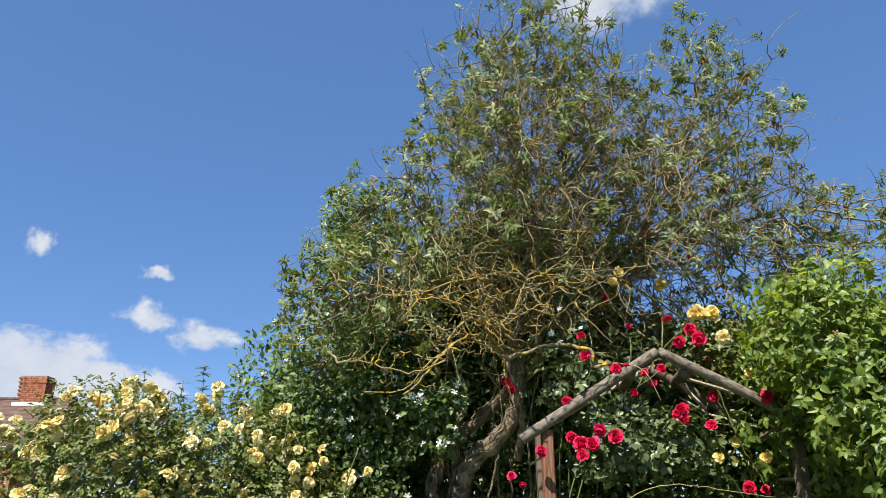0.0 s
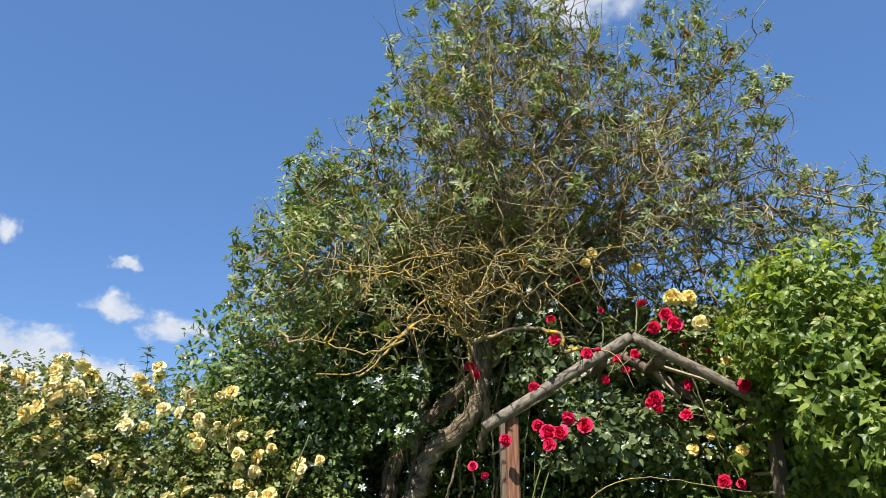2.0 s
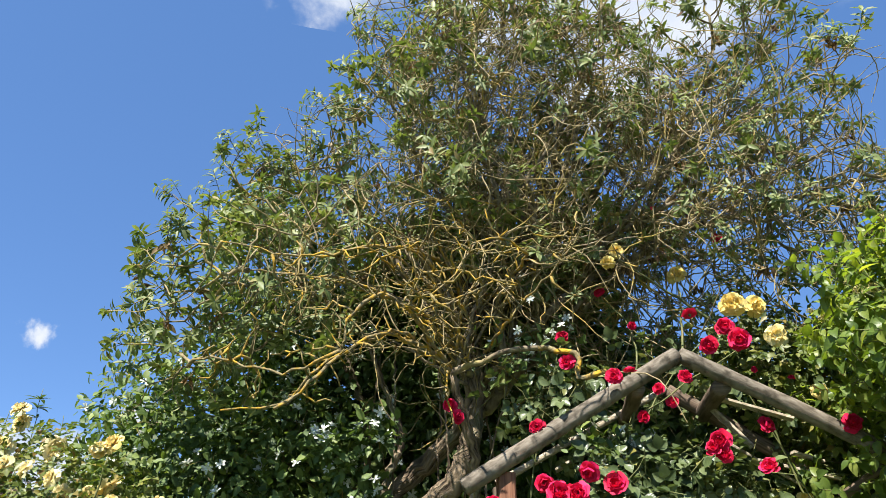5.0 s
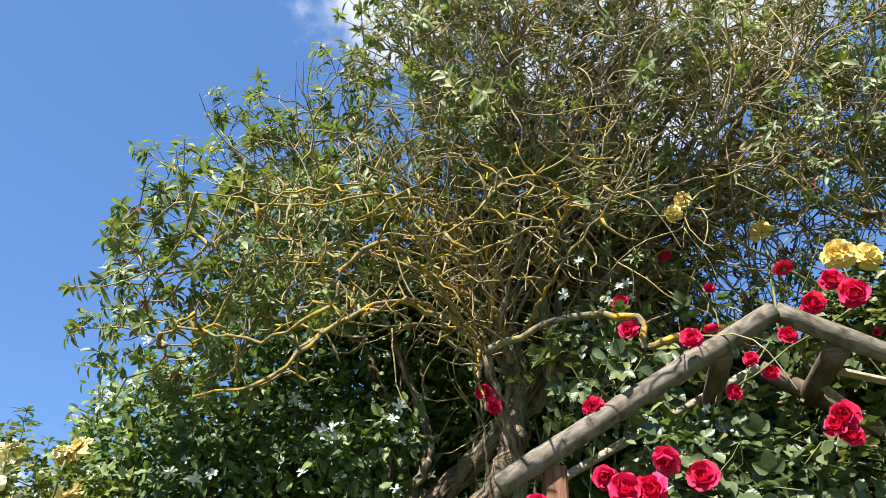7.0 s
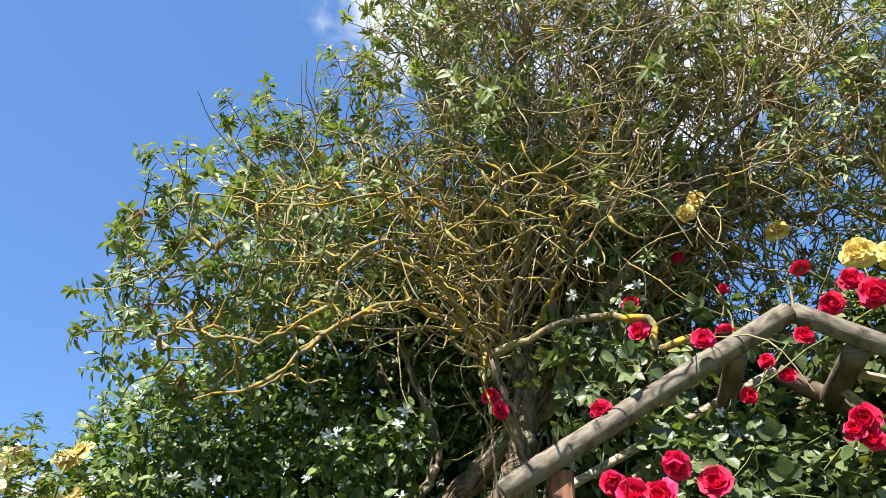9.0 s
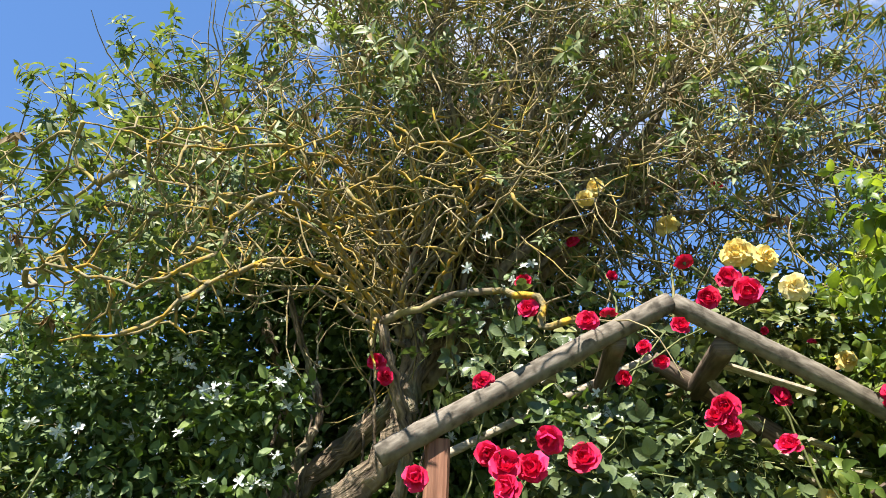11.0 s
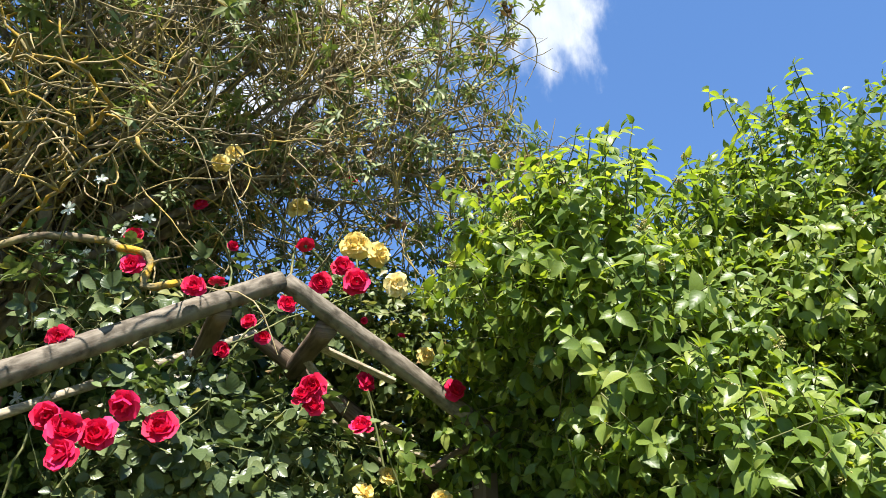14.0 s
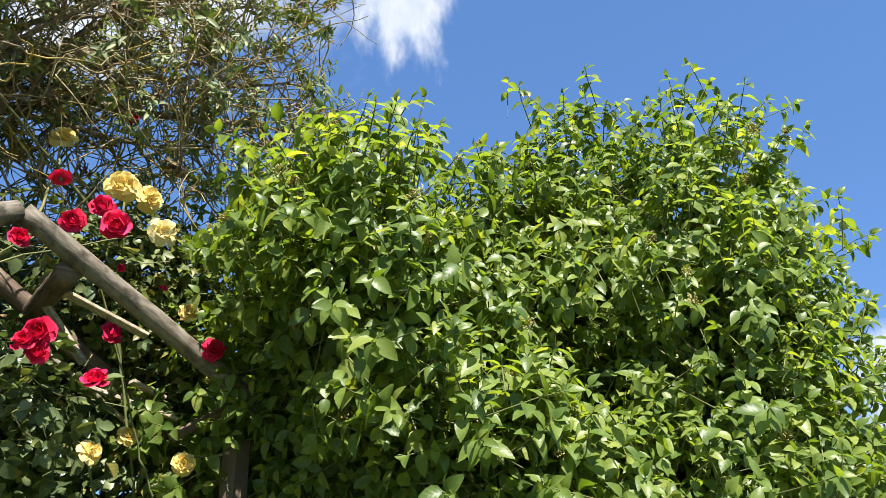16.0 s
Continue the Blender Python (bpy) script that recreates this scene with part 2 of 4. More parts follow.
class Batch:
    """Collects pieces of geometry for one mesh."""

    def __init__(self):
        self.v, self.l, self.s, self.uv, self.n = [], [], [], [], 0

    def add(self, v, loops, sizes, uv=None):
        v = np.asarray(v, float).reshape(-1, 3)
        self.v.append(v)
        self.l.append(np.asarray(loops, int) + self.n)
        self.s.append(np.asarray(sizes, int))
        self.uv.append(np.zeros((len(v), 2)) if uv is None else np.asarray(uv, float))
        self.n += len(v)

    def mesh(self, name, material, smooth=True):
        v, l, s, uv = (np.concatenate(x) for x in (self.v, self.l, self.s, self.uv))
        me = bpy.data.meshes.new(name)
        me.vertices.add(len(v)); me.vertices.foreach_set("co", v.ravel())
        me.loops.add(len(l)); me.loops.foreach_set("vertex_index", l)
        me.polygons.add(len(s))
        me.polygons.foreach_set("loop_start", np.concatenate([[0], np.cumsum(s)[:-1]]))
        layer = me.uv_layers.new(name="UVMap")
        layer.data.foreach_set("uv", uv[l].ravel())
        me.materials.append(material)
        me.update(calc_edges=True)
        me.validate()
        me.polygons.foreach_set("use_smooth", np.full(len(me.polygons), smooth))
        return me


def thing(name, at, label, category, group="", kind=""):
    e = new(name)
    e.location, e.empty_display_size = at, 0.1
    tagged(e, label, category, group, kind)
    return e


def part(name, me, parent, label="", m=None, kind=""):
    """Links a mesh as one object under a thing; m is its place in the world."""
    ob = new(name, me)
    ob.parent = parent
    base = parent.matrix_basis.copy()
    if parent.parent:
        base = parent.parent.matrix_basis @ base
    ob.matrix_basis = base.inverted() @ (m if m is not None else Matrix())
    return tagged(ob, label, "", "", kind)


def leaf_shape(width, fold=0.12, droop=0.15, rows=3, belly=0.45):
    """A pointed leaf one unit long on +x, normal +z: verts, loops, sizes, uv."""
    v, uv = [(0, 0, 0)], [(0, 0.5)]
    for i in range(1, rows + 1):
        s = i / (rows + 1)
        w = width * 0.5 * (math.sin(math.pi * s ** (math.log(0.5) / math.log(belly)))) ** 0.85
        z = -droop * s * s
        v += [(s, w, z + fold * w * 2), (s, 0, z), (s, -w, z + fold * w * 2)]
        uv += [(s, 0.5 + 0.5 * w / width * 2), (s, 0.5), (s, 0.5 - 0.5 * w / width * 2)]
    v.append((1, 0, -droop)); uv.append((1, 0.5))
    f = [(0, 2, 1), (0, 3, 2)]
    for i in range(rows - 1):
        a = 1 + 3 * i
        f += [(a, a + 1, a + 4, a + 3), (a + 1, a + 2, a + 5, a + 4)]
    a, t = 1 + 3 * (rows - 1), len(v) - 1
    f += [(a, a + 1, t), (a + 1, a + 2, t)]
    f = [q[::-1] for q in f]
    return np.array(v, float), [i for q in f for i in q], [len(q) for q in f], np.array(uv, float)


def combine(shapes):
    """Joins several shapes, each with a matrix, into one."""
    vs, ls, ss, us, n = [], [], [], [], 0
    for (v, l, s, u), m in shapes:
        a = np.array(m)
        vs.append(v @ a[:3, :3].T + a[:3, 3]); ls += [i + n for i in l]; ss += s; us.append(u); n += len(v)
    return np.concatenate(vs), ls, ss, np.concatenate(us)


def bases(d, n):
    d = unit(d)
    b = np.cross(n, d)
    bad = np.linalg.norm(b, axis=1) < 1e-3
    b[bad] = np.cross(d[bad], (0.3, 0.9, 0.2))
    b = unit(b)
    return d, b, np.cross(d, b)


def scatter(batch, shape, p, d, n, size):
    """Copies of a shape at points p, lying along d with normal near n."""
    v, l, s, u = shape
    k = len(p)
    if not k:
        return
    d, b, n = bases(np.asarray(d, float), np.asarray(n, float))
    size = np.broadcast_to(np.asarray(size, float).reshape(-1, 1, 1), (k, 1, 1))
    out = np.asarray(p, float)[:, None] + size * (v[None, :, 0:1] * d[:, None] + v[None, :, 1:2] * b[:, None] + v[None, :, 2:3] * n[:, None])
    loops = (np.array(l)[None] + len(v) * np.arange(k)[:, None]).ravel()
    batch.add(out.reshape(-1, 3), loops, np.tile(s, k), np.tile(u, (k, 1)))


def matrix_of(p, d, n, size):
    d, b, n = (x[0] for x in bases(np.array([d], float), np.array([n], float)))
    m = np.eye(4)
    m[:3, 0], m[:3, 1], m[:3, 2], m[:3, 3] = d * size, b * size, n * size, p
    return Matrix(m.tolist())


def tube(batch, pts, radii, sides=6, lump=0.0, cap=True, shape=None):
    p = np.asarray(pts, float)
    k = len(p)
    r = np.broadcast_to(np.asarray(radii, float), (k,))
    t = unit(np.gradient(p, axis=0))
    ref = np.array((0.31, 0.17, 0.93)) if abs(t[0] @ (0.31, 0.17, 0.93)) < 0.85 else np.array((0.9, 0.3, 0.1))
    a = unit(np.cross(t, ref)); b = np.cross(t, a)
    th = np.linspace(0, 2 * np.pi, sides, endpoint=False)
    rr = r[:, None] * np.ones((1, sides))
    if shape is not None:
        rr = rr * shape
    if lump:
        rr = rr * (1 + lump * RNG.normal(0, 1, (k, sides)))
    v = p[:, None] + rr[:, :, None] * (np.cos(th)[None, :, None] * a[:, None] + np.sin(th)[None, :, None] * b[:, None])
    run = np.concatenate([[0], np.cumsum(np.linalg.norm(np.diff(p, axis=0), axis=1))])
    uv = np.stack([np.repeat(run, sides), (np.sin(th)[None] * r[:, None]).ravel() + np.tile(np.cos(th), k) * 0.01], 1)
    i, j = np.meshgrid(np.arange(k - 1), np.arange(sides), indexing="ij")
    q = np.stack([i * sides + j, i * sides + (j + 1) % sides, (i + 1) * sides + (j + 1) % sides, (i + 1) * sides + j], -1).reshape(-1)
    sizes = [4] * ((k - 1) * sides)
    if cap:
        q = np.concatenate([q, np.arange(sides)[::-1], (k - 1) * sides + np.arange(sides)])
        sizes = sizes + [sides, sides]
    batch.add(v.reshape(-1, 3), q, sizes, uv)


def smooth_line(points, step=0.05, wiggle=0.0):
    """A rounded line through a few points."""
    p = [Vector(q) for q in points]
    p = [p[0] * 2 - p[1]] + p + [p[-1] * 2 - p[-2]]
    out = []
    for i in range(1, len(p) - 2):
        k = max(2, int((p[i + 1] - p[i]).length / step))
        for j in range(k):
            t = j / k
            out.append(0.5 * ((2 * p[i]) + (p[i + 1] - p[i - 1]) * t + (2 * p[i - 1] - 5 * p[i] + 4 * p[i + 1] - p[i + 2]) * t * t
                              + (3 * p[i] - p[i - 1] - 3 * p[i + 1] + p[i + 2]) * t ** 3))
    out.append(p[-2])
    a = np.array([tuple(q) for q in out])
    if wiggle:
        a[1:-1] += RNG.normal(0, wiggle, (len(a) - 2, 3))
    return a


def bar(batch, a, b, w, h, roll=0.0, worn=0.004):
    """A sawn timber from a to b with bevelled arrises."""
    a, b = np.array(a, float), np.array(b, float)
    t = unit(b - a)
    s = unit(np.cross(t, (0, 0, 1)) if abs(t[2]) < 0.9 else np.cross(t, (0, 1, 0)))
    u = np.cross(s, t)
    s, u = s * math.cos(roll) + u * math.sin(roll), u * math.cos(roll) - s * math.sin(roll)
    w, h = w / 2, h / 2
    ring = [(-w + worn, -h), (w - worn, -h), (w, -h + worn), (w, h - worn), (w - worn, h), (-w + worn, h), (-w, h - worn), (-w, -h + worn)]
    v = [q + x * s + z * u for q in (a, b) for x, z in ring]
    l, z = [], []
    for i in range(8):
        l += [i, i + 8, (i + 1) % 8 + 8, (i + 1) % 8][::-1]; z.append(4)
    l += list(range(8))[::-1] + list(range(8, 16)); z += [8, 8]
    batch.add(v, l, z)


def in_ellipsoids(blobs, k, shell=0.0):
    """k points inside a union of ellipsoids (cx, cy, cz, rx, ry, rz, share), with the way out of each."""
    share = np.array([b[6] for b in blobs], float); share /= share.sum()
    which = RNG.choice(len(blobs), k, p=share)
    c = np.array([b[:3] for b in blobs])[which]; r = np.array([b[3:6] for b in blobs])[which]
    d = unit(RNG.normal(0, 1, (k, 3)))
    q = shell + (1 - shell) * RNG.random((k, 1)) ** 0.45
    return c + d * q * r, unit(d / r)


def clumped(blobs, clumps, each, spread, shell):
    """Points in clumps through a union of ellipsoids, with the way out of each."""
    c, o = in_ellipsoids(blobs, clumps, shell)
    p = np.repeat(c, each, 0) + RNG.normal(0, spread, (clumps * each, 3))
    return p, unit(np.repeat(o, each, 0) * 0.7 + unit(p - np.repeat(c, each, 0)) * 0.6)


# ---- setting ----
b = Batch()
b.add([(-2000, -2000, 0), (2000, -2000, 0), (2000, 2000, 0), (-2000, 2000, 0)], [0, 1, 2, 3], [4])
tagged(new("ground", b.mesh("ground", M["soil"])), "grass and soil garden ground", "ground", kind="structure")


def cloud(az, el, wide, high, density, seed, label, crisp=False):
    """A far cloud: a curved sheet of sky backdrop, angles in degrees."""
    batch, v, uv = Batch(), [], []
    k = 9
    for j in range(k):
        for i in range(k):
            a, e = radians(az + wide * (i / (k - 1) - 0.5)), radians(el + high * (j / (k - 1) - 0.5))
            v.append((1500 * math.sin(a) * math.cos(e), 1500 * math.cos(a) * math.cos(e), 1500 * math.sin(e)))
            uv.append((i / (k - 1), j / (k - 1)))
    l = [q for j in range(k - 1) for i in range(k - 1) for q in (j * k + i, j * k + i + 1, (j + 1) * k + i + 1, (j + 1) * k + i)]
    batch.add(v, l, [4] * (k - 1) ** 2, uv)
    ob = new("backdrop_cloud", batch.mesh("cloud", cloud_material("cloud", density, seed, crisp)))
    ob.visible_shadow = False
    return tagged(ob, label, "cloud", kind="structure")


cloud(-29, 7.0, 19, 9.0, 0.68, 3.1, "broad white cumulus bank low in the sky", True)
cloud(-22, 6.4, 14, 7.0, 0.60, 4.7, "broad white cumulus bank low in the sky", True)
cloud(-19.6, 12.8, 5.8, 3.4, 0.46, 5.2, "small white cumulus puff")
cloud(-15.6, 11.6, 7.5, 3.6, 0.44, 8.4, "small white cumulus puff")
cloud(-27.6, 17.2, 4.6, 3.6, 0.34, 1.3, "thin white wisp of cloud")
cloud(-19.2, 16.1, 4.2, 2.0, 0.38, 2.7, "thin white wisp of cloud")
cloud(24, 46, 48, 18, 0.59, 6.6, "high white cloud with ragged edges")
cloud(18, 38, 16, 8, 0.52, 9.9, "high white cloud with ragged edges")
cloud(49, 45, 14, 13, 0.52, 4.4, "high white cloud with ragged edges")
cloud(-8, 48.5, 26, 11, 0.56, 2.2, "high white cloud with ragged edges")
cloud(86, 10, 14, 12, 0.6, 7.7, "broad white cumulus bank low in the sky")


# ---- house beyond the garden ----
def house():
    root = thing("house", (-19, 29, 0), "brick bungalow with a brown tiled roof and brick chimney", "house")
    x0, x1, y0, y1, eave, ridge = -25.5, -12.9, 24.6, 31.4, 3.3, 5.22
    bt = Batch()
    for a, c in (((x0, y0), (x1, y0)), ((x1, y0), (x1, y1)), ((x1, y1), (x0, y1)), ((x0, y1), (x0, y0))):
        bar(bt, (*a, eave / 2), (*c, eave / 2), 0.25, eave, worn=0.01)
    part("wall", bt.mesh("wall", M["brick"], False), root)
    ym = (y0 + y1) / 2
    for side, ye in ((0, y0 - 0.35), (1, y1 + 0.35)):
        bt = Batch()
        run = 34
        for k in range(run):
            t0, t1 = k / run, (k + 1.25) / run
            p = [(x, ye + (ym - ye) * t, eave - 0.1 + (ridge - eave + 0.1) * t + up) for t, up in ((t0, 0.035), (min(t1, 1), 0.012)) for x in (x0 - 0.2, x1 + 0.2)]
            q = [(x, y, z - 0.03) for x, y, z in p]
            bt.add(p + q, [0, 1, 3, 2, 4, 6, 7, 5, 0, 4, 5, 1, 1, 5, 7, 3, 3, 7, 6, 2, 2, 6, 4, 0] if side == 0 else [2, 3, 1, 0, 5, 7, 6, 4, 1, 5, 4, 0, 3, 7, 5, 1, 2, 6, 7, 3, 0, 4, 6, 2], [4] * 6)
        part("roof_slope", bt.mesh("roof_slope", M["tile"], False), root, "overlapping brown roof tiles", kind="stuff")
    bt = Batch()
    tube(bt, [(x0 - 0.2, ym, ridge + 0.01), (x1 + 0.2, ym, ridge + 0.01)], 0.09, 10)
    part("ridge", bt.mesh("ridge", M["tile"]), root)
    bt = Batch()
    tube(bt, [(x0 - 0.2, y0 - 0.42, eave - 0.12), (x1 + 0.2, y0 - 0.42, eave - 0.12)], 0.07, 10)
    part("gutter", bt.mesh("gutter", M["white_paint"]), root, "white plastic gutter")
    for xe in (x0, x1):
        bt = Batch()
        bt.add([(xe - 0.12, y0, eave), (xe - 0.12, y1, eave), (xe - 0.12, ym, ridge - 0.05), (xe + 0.12, y0, eave), (xe + 0.12, y1, eave), (xe + 0.12, ym, ridge - 0.05)],
               [0, 2, 1, 3, 4, 5, 0, 1, 4, 3, 1, 2, 5, 4, 2, 0, 3, 5], [3, 3, 4, 4, 4])
        part("gable", bt.mesh("gable", M["brick"], False), root)
    # chimney: brick courses round a mortar core
    cx, cy, cw, cd, z0, z1 = -14.25, 27.9, 1.0, 0.72, 4.6, 6.08
    bt = Batch()
    bar(bt, (cx, cy, z0), (cx, cy, z1), cw - 0.03, cd - 0.03)
    core = part("chimney", bt.mesh("chimney", M["mortar"], False), root, "red brown brick chimney stack")
    bt = Batch()
    rows = int((z1 - z0) / 0.075)
    for k in range(rows):
        z = z0 + 0.0375 + k * 0.075
        out = 0.018 if k > rows - 4 else 0.0
        for horizontal, half, other in ((True, cw / 2, cd / 2), (False, cd / 2, cw / 2)):
            x = -half - out + (0.11 if k % 2 else 0.0)
            while x < half + out - 0.02:
                e = min(x + 0.215, half + out)
                for sgn in (-1, 1):
                    o = sgn * (other + out - 0.03)
                    if horizontal:
                        bar(bt, (cx + x, cy + o, z), (cx + e, cy + o, z), 0.09, 0.065, worn=0.005)
                    else:
                        bar(bt, (cx + o, cy + x, z), (cx + o, cy + e, z), 0.09, 0.065, worn=0.005)
                x += 0.225
    part("bricks", bt.mesh("bricks", M["brick"], False), core, kind="stuff")
    bt = Batch()
    bar(bt, (cx - 0.6, cy - 0.42, 4.99), (cx + 0.6, cy - 0.42, 4.99), 0.08, 0.15)
    part("flashing", bt.mesh("flashing", M["lead"], False), core, "pale mortar flashing")


house()


# ---- rustic arch ----
def arch():
    root = thing("garden_arch", (1.36, 3.4, 0), "rustic timber rose arch with a gabled round pole top", "arch")
    front, back = (1.36, 3.2, 2.436), (1.45, 3.6, 2.405)

    def round_pole(a, c, r, name, label, material, r2=None):
        bt = Batch()
        p = smooth_line([a, [(a[i] + c[i]) / 2 + (0.006 if i == 2 else 0.004) for i in range(3)], c], 0.04)
        k = np.linspace(0, 1, len(p))
        rr = r + ((r2 or r) - r) * k
        rr = rr * (1 + 0.025 * np.sin(k * 23 + a[0] * 9) + 0.02 * np.sin(k * 61))
        tube(bt, p, rr, 20, 0.014)
        return part(name, bt.mesh(name, M[material]), root, label)

    round_pole((0.538, 3.225, 1.928), (1.362, 3.212, 2.432), 0.0315, "rafter", "round grey weathered pole", "pole", 0.031)
    round_pole((2.25, 3.18, 1.99), (1.372, 3.212, 2.434), 0.0305, "rafter", "round grey weathered pole", "pole", 0.0305)
    round_pole((0.70, 3.58, 2.0), (1.447, 3.6, 2.408), 0.014, "back_rafter", "thin split pole", "slat")
    round_pole((2.30, 3.6, 1.90), (1.453, 3.6, 2.40), 0.032, "back_rafter", "brown round pole", "dark_pole")
    round_pole((1.99, 3.38, 1.94), (2.13, 3.23, 2.045), 0.016, "brace", "short brown knee brace", "dark_pole")
    round_pole((1.525, 3.22, 2.315), (1.60, 3.62, 2.305), 0.034, "purlin", "short brown cross pole", "dark_pole")
    round_pole((1.195, 3.22, 2.30), (1.26, 3.62, 2.26), 0.03, "purlin", "short brown cross pole", "dark_pole")
    for x, y, name, mat in ((0.692, 3.262, "post", "post"), (2.16, 3.27, "post", "dark_pole"), (0.72, 3.6, "back_post", "dark_pole"), (2.2, 3.6, "back_post", "dark_pole")):
        bt = Batch()
        bar(bt, (x, y, 0), (x, y, 1.985 if x < 1 else 1.94), 0.064, 0.07, worn=0.007)
        part(name, bt.mesh(name, M[mat], False), root, "square stained timber post" if mat == "post" else "")
    slats = [((1.13, 3.25, 2.285), (1.05, 3.5, 2.25)), ((1.56, 3.34, 2.30), (1.82, 3.30, 2.215)), ((1.57, 3.45, 2.29), (1.70, 3.42, 2.13)),
             ((1.78, 3.6, 2.12), (2.05, 3.45, 2.02)), ((1.62, 3.6, 2.22), (1.98, 3.62, 2.02)), ((0.95, 3.62, 2.06), (1.22, 3.58, 2.21)), ((1.90, 3.5, 2.13), (2.02, 3.5, 2.095)), ((0.60, 3.30, 1.80), (0.68, 3.32, 1.845))]
    for z in (1.52, 1.62, 1.72, 1.82, 1.90):
        slats.append(((0.70, 3.24, z), (0.73, 3.58, z + 0.01)))
        slats.append(((2.14, 3.26, z), (2.19, 3.58, z)))
    for a, c in slats:
        bt = Batch()
        bar(bt, a, c, 0.032, 0.012, RNG.uniform(-0.4, 0.4), 0.002)
        part("slat", bt.mesh("slat", M["slat"], False), root, "pale weathered slat")


arch()


# ---- old leaning tree ----
def grow(starts, targets, step, reach, kill, rounds, wig, most):
    """Branches that reach for the targets from given starting points. Returns nodes and their parents."""
    nodes = np.asarray(starts, float)
    parent = [-1] * len(nodes)
    d = np.linalg.norm(targets[:, None] - nodes[None], axis=2)
    near, nd = d.argmin(1), d.min(1)
    alive = np.ones(len(targets), bool)
    for _ in range(rounds):
        act = np.where(alive & (nd < reach))[0]
        if not len(act) or len(nodes) > most:
            break
        acc = np.zeros_like(nodes)
        np.add.at(acc, near[act], unit(targets[act] - nodes[near[act]]))
        src = np.unique(near[act])
        way = unit(unit(acc[src]) + RNG.normal(0, wig, (len(src), 3)))
        fresh = nodes[src] + step * way
        base = len(nodes)
        nodes = np.concatenate([nodes, fresh]); parent += list(src)
        for i in range(0, len(fresh), 200):
            d = np.linalg.norm(targets[:, None] - fresh[None, i:i + 200], axis=2)
            m, a = d.min(1), d.argmin(1)
            better = m < nd
            nd[better], near[better] = m[better], a[better] + base + i
        alive &= nd > kill
    return nodes, np.array(parent)


